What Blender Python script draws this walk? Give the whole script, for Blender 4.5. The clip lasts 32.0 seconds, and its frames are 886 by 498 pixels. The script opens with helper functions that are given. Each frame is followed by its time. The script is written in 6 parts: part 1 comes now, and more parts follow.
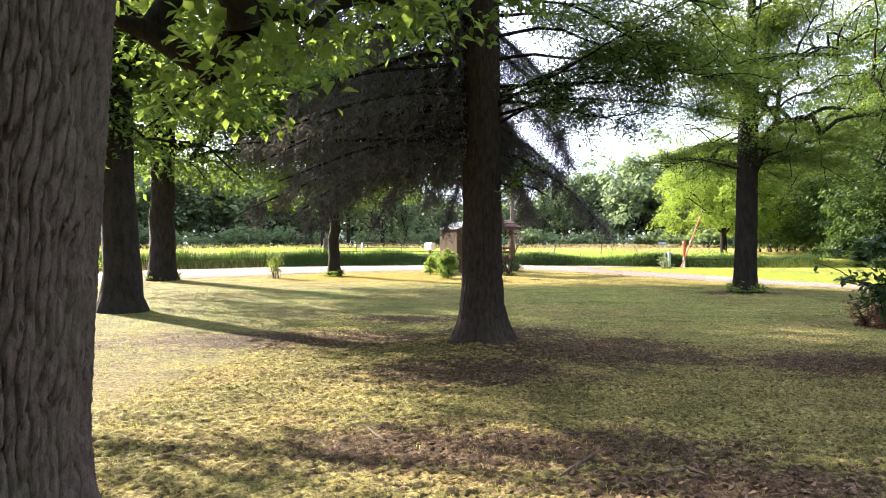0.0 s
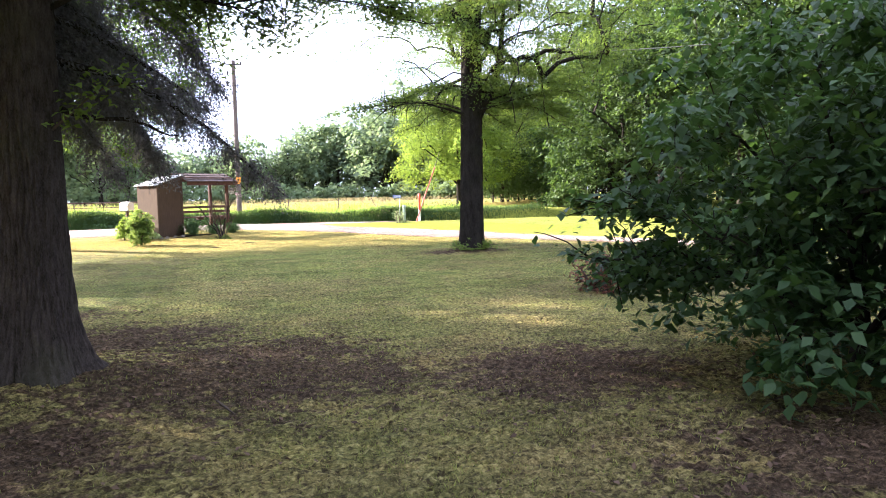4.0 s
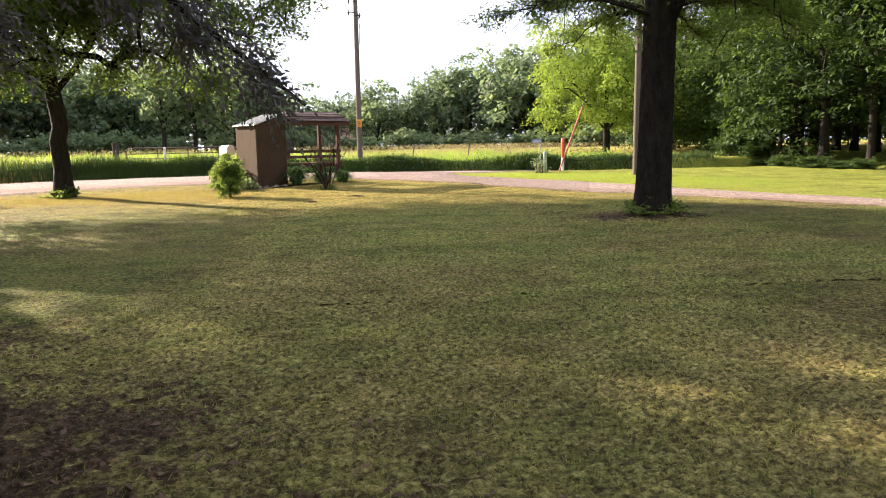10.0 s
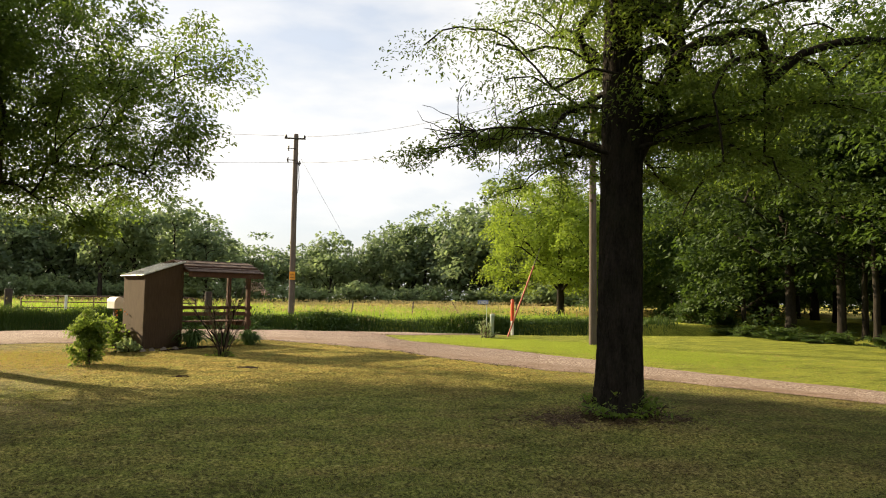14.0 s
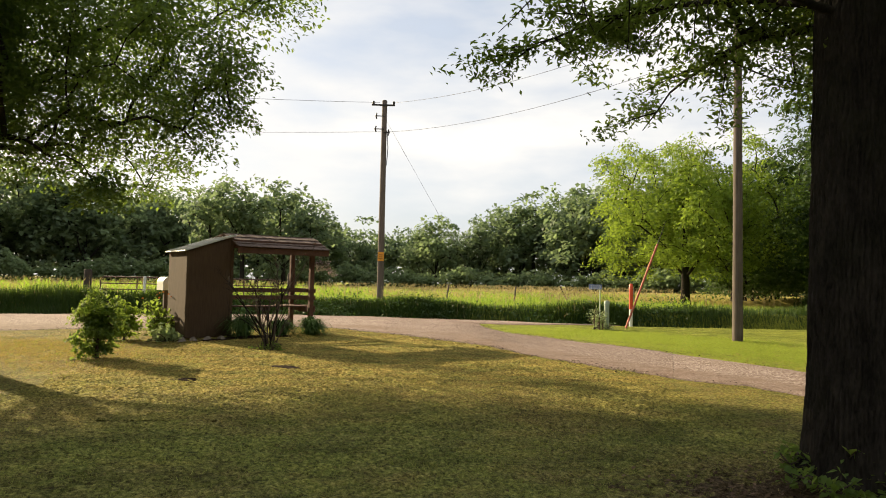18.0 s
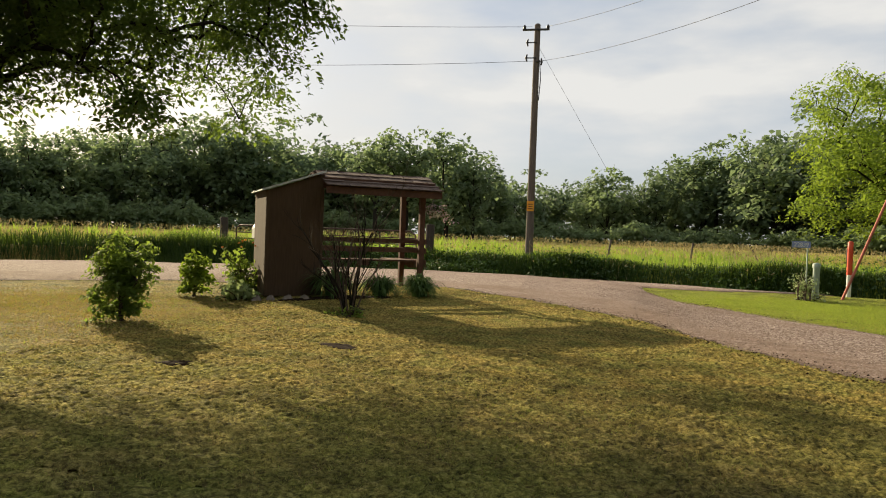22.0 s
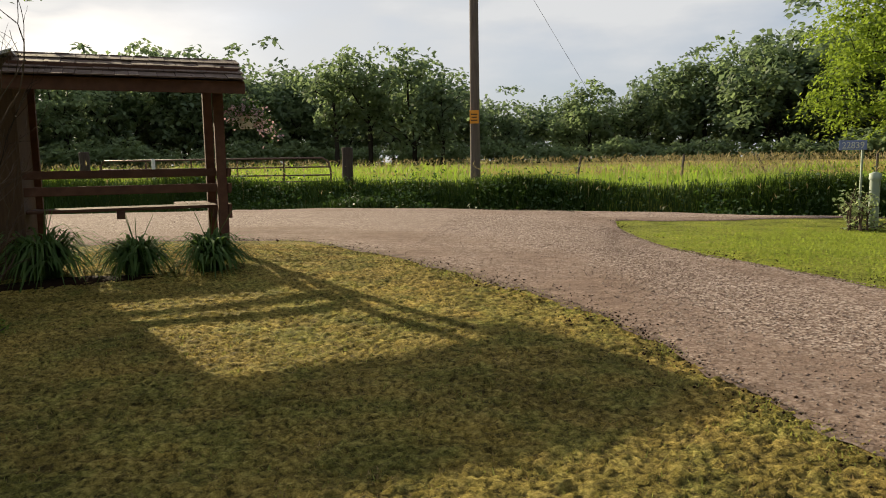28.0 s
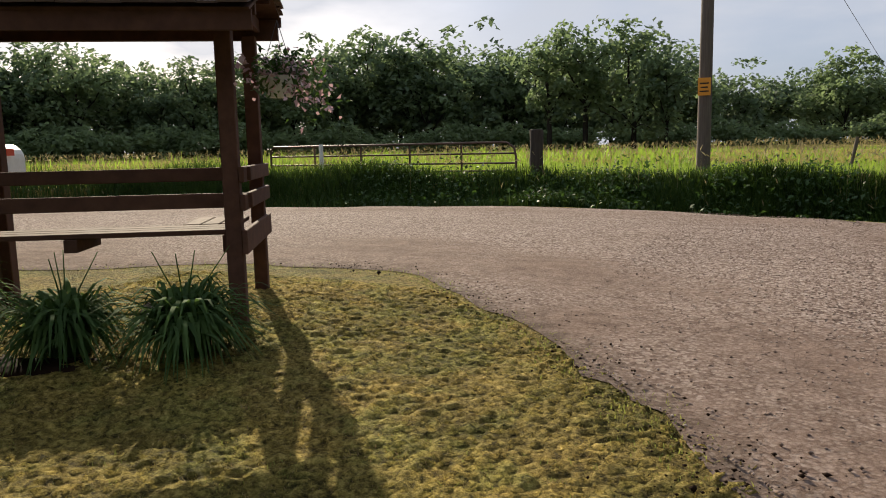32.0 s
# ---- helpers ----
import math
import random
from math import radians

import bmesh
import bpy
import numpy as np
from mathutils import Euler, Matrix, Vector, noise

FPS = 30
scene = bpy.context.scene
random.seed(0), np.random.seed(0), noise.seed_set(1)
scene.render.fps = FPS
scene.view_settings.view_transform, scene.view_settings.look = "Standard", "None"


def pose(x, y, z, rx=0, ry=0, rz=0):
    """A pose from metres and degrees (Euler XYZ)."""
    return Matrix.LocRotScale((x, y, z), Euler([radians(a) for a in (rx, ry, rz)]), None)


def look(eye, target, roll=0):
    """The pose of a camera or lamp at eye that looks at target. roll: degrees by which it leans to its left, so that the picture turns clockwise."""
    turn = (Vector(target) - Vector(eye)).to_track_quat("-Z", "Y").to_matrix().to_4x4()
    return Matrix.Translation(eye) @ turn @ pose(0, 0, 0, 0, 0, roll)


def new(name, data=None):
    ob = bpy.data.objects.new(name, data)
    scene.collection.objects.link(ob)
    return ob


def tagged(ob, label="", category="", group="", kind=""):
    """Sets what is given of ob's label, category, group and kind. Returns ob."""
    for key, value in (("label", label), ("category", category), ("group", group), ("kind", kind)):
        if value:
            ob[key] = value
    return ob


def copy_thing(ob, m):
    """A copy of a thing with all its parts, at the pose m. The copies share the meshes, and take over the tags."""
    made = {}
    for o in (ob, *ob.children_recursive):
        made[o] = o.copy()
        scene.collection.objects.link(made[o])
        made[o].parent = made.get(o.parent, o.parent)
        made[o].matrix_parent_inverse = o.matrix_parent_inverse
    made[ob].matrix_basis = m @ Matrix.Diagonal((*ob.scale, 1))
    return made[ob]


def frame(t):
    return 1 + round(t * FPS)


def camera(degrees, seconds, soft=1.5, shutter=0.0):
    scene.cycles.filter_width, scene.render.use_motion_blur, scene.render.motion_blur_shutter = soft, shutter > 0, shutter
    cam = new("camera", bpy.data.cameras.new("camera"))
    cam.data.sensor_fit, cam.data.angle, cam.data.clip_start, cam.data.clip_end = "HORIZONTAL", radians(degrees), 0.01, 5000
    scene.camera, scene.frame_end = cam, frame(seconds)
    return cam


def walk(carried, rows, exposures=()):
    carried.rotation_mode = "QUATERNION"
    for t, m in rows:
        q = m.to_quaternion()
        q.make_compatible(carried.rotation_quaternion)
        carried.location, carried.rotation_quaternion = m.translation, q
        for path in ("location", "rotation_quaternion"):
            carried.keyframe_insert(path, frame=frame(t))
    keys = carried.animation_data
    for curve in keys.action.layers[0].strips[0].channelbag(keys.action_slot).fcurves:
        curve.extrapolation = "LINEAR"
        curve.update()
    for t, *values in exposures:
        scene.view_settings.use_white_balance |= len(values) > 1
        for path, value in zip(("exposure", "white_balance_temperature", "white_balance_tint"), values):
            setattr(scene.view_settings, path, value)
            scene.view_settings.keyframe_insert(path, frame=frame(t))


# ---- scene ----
cam = camera(63.2, 32.0, 1.0)
PATH = [
    (0, (0.19, 0.927, 1.106), (0.142, 2.926, 1.093), 0.0),
    (0.5, (0.387, 1.295, 1.11), (0.511, 3.29, 1.076), 0.0),
    (1, (0.58, 1.693, 1.086), (0.924, 3.662, 1.014), 0.0),
    (1.5, (0.772, 2.108, 1.102), (1.313, 4.032, 1.012), 0.2),
    (2, (1.02, 2.513, 1.154), (1.609, 4.422, 1.057), 0.0),
    (2.5, (1.226, 2.973, 1.165), (1.828, 4.877, 1.049), -0.4),
    (4.5, (2.001, 4.469, 1.21), (2.609, 6.368, 1.051), -1.6),
    (5, (2.158, 4.862, 1.218), (2.681, 6.785, 1.052), -1.1),
    (5.5, (2.252, 5.328, 1.203), (2.685, 7.272, 1.025), -0.7),
    (6, (2.405, 5.742, 1.194), (2.749, 7.703, 0.999), -0.6),
    (6.5, (2.509, 6.162, 1.2), (2.797, 8.129, 0.984), -0.6),
    (7, (2.535, 6.62, 1.201), (2.797, 8.591, 0.983), -0.6),
    (7.5, (2.648, 7.097, 1.168), (2.902, 9.067, 0.937), -0.5),
    (8, (2.698, 7.538, 1.108), (2.943, 9.502, 0.821), -0.3),
    (8.5, (2.725, 8.067, 1.07), (2.966, 10.009, 0.652), -0.4),
    (9, (2.767, 8.568, 1.076), (3.005, 10.514, 0.678), -0.7),
    (9.5, (2.764, 9.061, 1.081), (3.001, 11.022, 0.765), -0.9),
    (10, (2.883, 9.473, 1.033), (3.143, 11.436, 0.749), -1.0),
    (10.5, (3.026, 9.89, 1.043), (3.328, 11.849, 0.778), -1.1),
    (11, (3.161, 10.391, 1.051), (3.514, 12.345, 0.814), -1.1),
    (11.5, (3.376, 10.855, 1.067), (3.748, 12.816, 0.934), -1.0),
    (12, (3.523, 11.298, 1.123), (3.929, 13.255, 1.06), -1.0),
    (12.5, (3.642, 11.697, 1.226), (4.083, 13.648, 1.234), -0.8),
    (13, (3.817, 12.086, 1.284), (4.262, 14.034, 1.367), -0.6),
    (13.5, (3.999, 12.53, 1.272), (4.391, 14.486, 1.417), 0.1),
    (14, (4.252, 12.93, 1.246), (4.631, 14.889, 1.386), 0.8),
    (14.5, (4.445, 13.366, 1.234), (4.773, 15.335, 1.366), 2.0),
    (16.5, (5.006, 15.497, 1.236), (5.172, 17.487, 1.349), 3.4),
    (17, (5.107, 15.948, 1.279), (5.244, 17.938, 1.426), 2.7),
    (17.5, (5.14, 16.485, 1.223), (5.259, 18.476, 1.364), 1.8),
    (18, (5.248, 16.985, 1.164), (5.326, 18.981, 1.26), 1.2),
    (18.5, (5.321, 17.447, 1.147), (5.129, 19.436, 1.225), 1.1),
    (19, (5.402, 17.947, 1.141), (4.84, 19.866, 1.193), 1.0),
    (19.5, (5.536, 18.383, 1.154), (4.55, 20.123, 1.195), 0.9),
    (20, (5.574, 18.841, 1.127), (4.367, 20.435, 1.152), 0.9),
    (20.5, (5.668, 19.342, 1.101), (4.491, 20.959, 1.106), 0.8),
    (21, (5.816, 19.878, 1.108), (4.821, 21.612, 1.047), 1.7),
    (21.5, (5.867, 20.485, 1.078), (5.216, 22.375, 1.023), 2.1),
    (22, (5.972, 21.096, 1.079), (5.58, 23.057, 1.039), 2.1),
    (22.5, (6.047, 21.613, 1.083), (5.726, 23.587, 1.054), 1.8),
    (23, (6.13, 22.199, 1.09), (5.865, 24.181, 1.09), 1.3),
    (23.5, (6.247, 22.731, 1.099), (5.998, 24.715, 1.107), 1.2),
    (24, (6.338, 23.323, 1.082), (6.088, 25.307, 1.073), 1.0),
    (24.5, (6.46, 23.88, 1.066), (6.203, 25.862, 0.996), 0.9),
    (25, (6.548, 24.389, 1.035), (6.283, 26.367, 0.899), 0.6),
    (25.5, (6.622, 24.894, 1.044), (6.374, 26.872, 0.89), 0.5),
    (27.5, (6.75, 27.005, 0.978), (6.502, 28.976, 0.74), -0.5),
    (28, (6.712, 27.579, 1.001), (6.356, 29.532, 0.759), -0.9),
    (28.5, (6.695, 28.116, 1.026), (6.229, 30.046, 0.782), -1.0),
    (29, (6.595, 28.706, 1.021), (6.074, 30.62, 0.768), -0.5),
    (29.5, (6.517, 29.208, 1.022), (5.937, 31.105, 0.771), -0.6),
    (30, (6.44, 29.65, 1.024), (5.818, 31.534, 0.778), -0.4),
    (30.5, (6.357, 30.257, 1.04), (5.703, 32.13, 0.79), -0.9),
    (31, (6.348, 30.811, 1.069), (5.679, 32.678, 0.811), -0.8),
    (31.5, (6.235, 31.297, 1.071), (5.541, 33.153, 0.806), -0.9),
    (32, (6.14, 31.835, 1.063), (5.224, 33.591, 0.784), -1.2),
]
walk(cam, [(t, look(e, g, r)) for t, e, g, r in PATH],
     [(0, 2.88, 5400, 21), (2, 3.15, 5150, 24), (6, 3.05, 5150, 27), (8.5, 2.72, 5250, 32), (10.5, 2.0, 5900, 18), (12, 1.55, 6400, 11), (13, 1.5, 6600, 10),
      (16, 1.42, 6600, 10), (19, 1.27, 6500, 10), (22, 0.95, 6400, 9), (24, 0.66, 6300, 8), (26, 0.72, 6250, 9), (28, 0.82, 6150, 10), (30, 0.79, 5950, 12), (32, 0.67, 5700, 13)])

import functools

# ---- world, sun and exposure ----
SUN_AZ, SUN_EL = radians(-47.2), radians(20.4)
world = bpy.data.worlds.new("world")
scene.world = world
world.use_nodes = True
wn, wl = world.node_tree.nodes, world.node_tree.links
wn.clear()
w_out = wn.new("ShaderNodeOutputWorld")
w_sky_bg = wn.new("ShaderNodeBackground")
w_cloud_bg = wn.new("ShaderNodeBackground")
w_mix = wn.new("ShaderNodeMixShader")
sky = wn.new("ShaderNodeTexSky")
sky.sky_type, sky.sun_disc = "NISHITA", False
sky.sun_elevation, sky.sun_rotation = SUN_EL, SUN_AZ
sky.air_density, sky.dust_density = 1.0, 2.0
w_sky_bg.inputs["Strength"].default_value = 0.1
w_cloud_bg.inputs["Strength"].default_value = 0.43
w_co = wn.new("ShaderNodeTexCoord")
w_map = wn.new("ShaderNodeMapping")
w_map.inputs["Scale"].default_value = (1.0, 1.0, 3.2)
w_noise = wn.new("ShaderNodeTexNoise")
w_noise.inputs["Scale"].default_value = 2.6
w_noise.inputs["Detail"].default_value = 6.0
w_noise.inputs["Roughness"].default_value = 0.5
w_tone = wn.new("ShaderNodeValToRGB")
w_tone.color_ramp.elements[0].position, w_tone.color_ramp.elements[0].color = 0.36, (0.56, 0.6, 0.67, 1)
w_tone.color_ramp.elements[1].position, w_tone.color_ramp.elements[1].color = 0.58, (1.0, 0.97, 0.92, 1)
w_cover = wn.new("ShaderNodeMapRange")
w_cover.inputs["From Min"].default_value, w_cover.inputs["From Max"].default_value = 0.3, 0.55
w_cover.inputs["To Min"].default_value, w_cover.inputs["To Max"].default_value = 0.75, 0.97
wl.new(w_co.outputs["Generated"], w_map.inputs["Vector"])
wl.new(w_map.outputs["Vector"], w_noise.inputs["Vector"])
wl.new(w_noise.outputs["Fac"], w_tone.inputs["Fac"])
wl.new(w_noise.outputs["Fac"], w_cover.inputs["Value"])
wl.new(sky.outputs["Color"], w_sky_bg.inputs["Color"])
wl.new(w_tone.outputs["Color"], w_cloud_bg.inputs["Color"])
wl.new(w_cover.outputs["Result"], w_mix.inputs["Fac"])
wl.new(w_sky_bg.outputs["Background"], w_mix.inputs[1])
wl.new(w_cloud_bg.outputs["Background"], w_mix.inputs[2])
wl.new(w_mix.outputs["Shader"], w_out.inputs["Surface"])
sun = new("sun", bpy.data.lights.new("sun", "SUN"))
sun.data.energy, sun.data.angle, sun.data.color = 5.0, radians(0.6), (1.0, 0.82, 0.52)
TO_SUN = Vector((math.sin(SUN_AZ) * math.cos(SUN_EL), math.cos(SUN_AZ) * math.cos(SUN_EL), math.sin(SUN_EL)))
sun.matrix_world = look(TO_SUN * 80, (0, 0, 0))


# ---- mesh helpers ----
def link_part(name, mesh, mat, parent=None, label="", smooth=False):
    if mat is not None:
        mesh.materials.append(mat)
    if smooth:
        mesh.polygons.foreach_set("use_smooth", [True] * len(mesh.polygons))
    ob = new(name, mesh)
    if parent is not None:
        ob.parent = parent
    return tagged(ob, label)


def part(name, bm, mat, parent=None, label="", smooth=False):
    mesh = bpy.data.meshes.new(name)
    bm.to_mesh(mesh)
    bm.free()
    return link_part(name, mesh, mat, parent, label, smooth)


def thing(name, at, label, category, group="", turn=0.0):
    ob = new(name)
    ob.empty_display_size = 0.2
    ob.matrix_basis = pose(at[0], at[1], at[2], 0, 0, turn)
    return tagged(ob, label, category, group)


def array_mesh(name, co, faces):
    """A mesh out of arrays; every face has the same number of corners."""
    co = np.asarray(co, dtype=np.float32)
    faces = np.asarray(faces, dtype=np.int32)
    mesh = bpy.data.meshes.new(name)
    n, k = faces.shape
    mesh.vertices.add(len(co))
    mesh.vertices.foreach_set("co", co.ravel())
    mesh.loops.add(n * k)
    mesh.loops.foreach_set("vertex_index", faces.ravel())
    mesh.polygons.add(n)
    mesh.polygons.foreach_set("loop_start", np.arange(0, n * k, k, dtype=np.int32))
    mesh.polygons.foreach_set("loop_total", np.full(n, k, dtype=np.int32))
    mesh.update(calc_edges=True)
    return mesh


def box_bm(sx, sy, sz, at=(0, 0, 0), bevel=0.0, bm=None, turn=None):
    """A box with its base centre at the place given."""
    bm = bm or bmesh.new()
    m = Matrix.Translation((at[0], at[1], at[2] + sz / 2))
    if turn is not None:
        m = m @ turn
    made = bmesh.ops.create_cube(bm, size=1.0, matrix=m @ Matrix.Diagonal((sx, sy, sz, 1)))
    if bevel:
        edges = list({e for v in made["verts"] for e in v.link_edges})
        bmesh.ops.bevel(bm, geom=edges, offset=bevel, segments=1, affect="EDGES")
    return bm


def tube(points, radii, sides=8, closed=True, rough=0.0, seed=0):
    """Arrays of a tube round a line of points."""
    pts = np.asarray(points, dtype=float)
    rad = np.asarray(radii, dtype=float)
    n = len(pts)
    tan = np.gradient(pts, axis=0)
    tan /= np.linalg.norm(tan, axis=1, keepdims=True) + 1e-9
    ref = np.where(np.abs(tan[:, 2:3]) > 0.9, np.array([[1.0, 0, 0]]), np.array([[0, 0, 1.0]]))
    u = np.cross(tan, ref)
    u /= np.linalg.norm(u, axis=1, keepdims=True) + 1e-9
    for i in range(1, n):
        if np.dot(u[i], u[i - 1]) < 0:
            u[i] = -u[i]
    v = np.cross(tan, u)
    a = np.arange(sides) * 2 * math.pi / sides
    wob = np.ones((n, sides))
    if rough:
        wob += np.random.default_rng(seed).uniform(-rough, rough, (n, sides))
    ring = pts[:, None, :] + (u[:, None, :] * np.cos(a)[None, :, None] + v[:, None, :] * np.sin(a)[None, :, None]) * (rad[:, None] * wob)[:, :, None]
    co = ring.reshape(-1, 3)
    i, j = np.meshgrid(np.arange(n - 1), np.arange(sides), indexing="ij")
    j2 = (j + 1) % sides
    faces = np.stack([i * sides + j, i * sides + j2, (i + 1) * sides + j2, (i + 1) * sides + j], axis=-1).reshape(-1, 4)
    return co, faces


def merged(pieces):
    cos, fs, at = [], [], 0
    for co, f in pieces:
        cos.append(co)
        fs.append(f + at)
        at += len(co)
    return np.concatenate(cos), np.concatenate(fs)


def tube_part(name, points, radius, mat, parent=None, label="", sides=8):
    radii = [radius] * len(points) if isinstance(radius, (int, float)) else radius
    co, f = tube(points, radii, sides)
    return link_part(name, array_mesh(name, co, f), mat, parent, label, smooth=True)


def leaves(rng, at, size, lean=0.6, wide=0.5, fold=0.18, hang=0.0, heading=None):
    """Folded four-cornered leaves at the places given."""
    n = len(at)
    yaw = rng.uniform(0, 2 * math.pi, n) if heading is None else heading
    dip = rng.normal(-0.25, lean, n) - hang
    d = np.stack([np.cos(yaw) * np.cos(dip), np.sin(yaw) * np.cos(dip), np.sin(dip)], 1)
    side = np.stack([-np.sin(yaw), np.cos(yaw), rng.normal(0, 0.45, n)], 1)
    side /= np.linalg.norm(side, axis=1, keepdims=True)
    nor = np.cross(d, side)
    s = (size * rng.uniform(0.6, 1.3, n))[:, None]
    base = at - d * s * 0.5
    mid = at - d * s * 0.05
    co = np.stack([base, mid + side * s * wide * 0.5 + nor * s * fold, at + d * s * 0.5, mid - side * s * wide * 0.5 + nor * s * fold], 1).reshape(-1, 3)
    k = np.arange(n)[:, None] * 4
    return co, np.concatenate([k, k + 1, k + 2, k + 3], 1)


def ground_z(x, y):
    """The lie of the land."""
    x, y = np.asarray(x, dtype=float), np.asarray(y, dtype=float)
    z = np.interp(y, [-5, 1, 5.5, 10, 14, 20, 24, 29, 35, 60], [-0.08, -0.1, -0.16, -0.33, -0.39, -0.38, -0.33, -0.29, -0.22, -0.2])
    z = z + 0.2 * np.exp(-((x - 0.45) ** 2 + (y - 10.55) ** 2) / 1.3)
    z = z + 0.07 * np.exp(-((x - 8.6) ** 2 + (y - 22.4) ** 2) / 0.8)
    z = z + 0.12 * np.exp(-((x - 1.9) ** 2 + (y - 36.0) ** 2) / 3.0)
    ditch = np.interp(x, [-60, -14, -9.3, 0.5, 6.5, 11.5, 14, 30], [-6, 40, 44.6, 47.9, 46.8, 44.8, 44.3, 44.0])
    z = z - 0.85 * np.exp(-((y - ditch) / 0.9) ** 2) * (0.25 + 0.75 * np.clip((x - 2) / 4, 0, 1)) * (x < 40)
    z = z + np.clip((y - ditch - 0.25) / 1.1, 0, 1) * 0.42 * (x > -70)
    return z + 0.012 * np.sin(x * 2.1 + 0.7 * y) * np.sin(y * 1.7)


def gz(x, y):
    return float(ground_z(x, y))


# ---- materials ----
# where bare soil shows through the lawn: centre and half widths
SOIL = ((-2.3, 11.9, 3.4, 1.7), (0.4, 5.4, 2.1, 0.72), (1.7, 4.65, 1.3, 0.5), (0.2, 8.6, 1.6, 1.1), (2.0, 10.2, 2.2, 1.5), (4.7, 9.5, 1.6, 1.3), (5.4, 6.8, 1.7, 1.5), (0.9, 12.9, 1.6, 1.5), (2.2, 11.4, 1.4, 1.0), (8.3, 22.2, 1.5, 0.7), (-0.8, 15.2, 1.5, 0.8))


def material(name, build):
    m = bpy.data.materials.new(name)
    m.use_nodes = True
    n, l = m.node_tree.nodes, m.node_tree.links
    build(n, l, n["Principled BSDF"])
    return m


def noise_node(n, l, scale, detail=4.0, rough=0.55, stretch=None, space="Object"):
    co = n.new("ShaderNodeTexCoord")
    tex = n.new("ShaderNodeTexNoise")
    tex.inputs["Scale"].default_value, tex.inputs["Detail"].default_value, tex.inputs["Roughness"].default_value = scale, detail, rough
    if stretch:
        mp = n.new("ShaderNodeMapping")
        mp.inputs["Scale"].default_value = stretch
        l.new(co.outputs[space], mp.inputs["Vector"])
        l.new(mp.outputs["Vector"], tex.inputs["Vector"])
    else:
        l.new(co.outputs[space], tex.inputs["Vector"])
    return tex.outputs["Fac"]


def ramp(n, l, fac, stops):
    r = n.new("ShaderNodeValToRGB")
    e = r.color_ramp.elements
    e[0].position, e[0].color = stops[0][0], (*stops[0][1], 1)
    e[1].position, e[1].color = stops[-1][0], (*stops[-1][1], 1)
    for pos, col in stops[1:-1]:
        x = e.new(pos)
        x.color = (*col, 1)
    l.new(fac, r.inputs["Fac"])
    return r.outputs["Color"]


def blend(n, l, fac, a, b, mode="MIX"):
    m = n.new("ShaderNodeMix")
    m.data_type, m.blend_type = "RGBA", mode
    for sock, v in ((m.inputs[0], fac), (m.inputs[6], a), (m.inputs[7], b)):
        if isinstance(v, (int, float)):
            sock.default_value = v
        elif isinstance(v, tuple):
            sock.default_value = (*v, 1)
        else:
            l.new(v, sock)
    return m.outputs[2]


def bump(n, l, p, height, strength, distance=0.02):
    b = n.new("ShaderNodeBump")
    b.inputs["Strength"].default_value, b.inputs["Distance"].default_value = strength, distance
    l.new(height, b.inputs["Height"])
    l.new(b.outputs["Normal"], p.inputs["Normal"])


def leafy(name, dark, light, through_col, share=0.4, rough=0.72):
    """Foliage: each leaf its own tone, with light that passes through it."""
    def build(n, l, p):
        geo = n.new("ShaderNodeNewGeometry")
        big = noise_node(n, l, 0.6, 2.0)
        tone = n.new("ShaderNodeMath")
        tone.operation = "MULTIPLY_ADD"
        tone.inputs[1].default_value = 0.6
        l.new(geo.outputs["Random Per Island"], tone.inputs[0])
        half = n.new("ShaderNodeMath")
        half.operation = "MULTIPLY"
        half.inputs[1].default_value = 0.45
        l.new(big, half.inputs[0])
        l.new(half.outputs[0], tone.inputs[2])
        col = ramp(n, l, tone.outputs[0], [(0.1, dark), (0.85, light)])
        l.new(col, p.inputs["Base Color"])
        p.inputs["Roughness"].default_value = rough
        p.inputs["Specular IOR Level"].default_value = 0.3
        tr = n.new("ShaderNodeBsdfTranslucent")
        l.new(blend(n, l, 0.6, col, through_col), tr.inputs["Color"])
        mx = n.new("ShaderNodeMixShader")
        mx.inputs["Fac"].default_value = share
        l.new(p.outputs["BSDF"], mx.inputs[1])
        l.new(tr.outputs["BSDF"], mx.inputs[2])
        l.new(mx.outputs["Shader"], n["Material Output"].inputs["Surface"])
    return material(name, build)


def barky(name, dark, light, scale=9.0, depth=0.05):
    def build(n, l, p):
        ridge = noise_node(n, l, scale, 5.0, 0.6, (1.0, 1.0, 0.3))
        fine = noise_node(n, l, scale * 5, 4.0, 0.6, (1, 1, 0.4))
        moss = noise_node(n, l, 1.3, 3.0)
        col = ramp(n, l, ridge, [(0.35, dark), (0.62, light)])
        col = blend(n, l, 0.5, col, ramp(n, l, fine, [(0.3, dark), (0.7, light)]))
        col = blend(n, l, ramp(n, l, moss, [(0.52, (0, 0, 0)), (0.75, (0.5, 0.5, 0.5))]), col, (light[0] * 0.75, light[1] * 0.95, light[2] * 0.6))
        l.new(col, p.inputs["Base Color"])
        p.inputs["Roughness"].default_value = 0.95
        p.inputs["Specular IOR Level"].default_value = 0.08
        bump(n, l, p, ridge, 0.9, depth)
    return material(name, build)


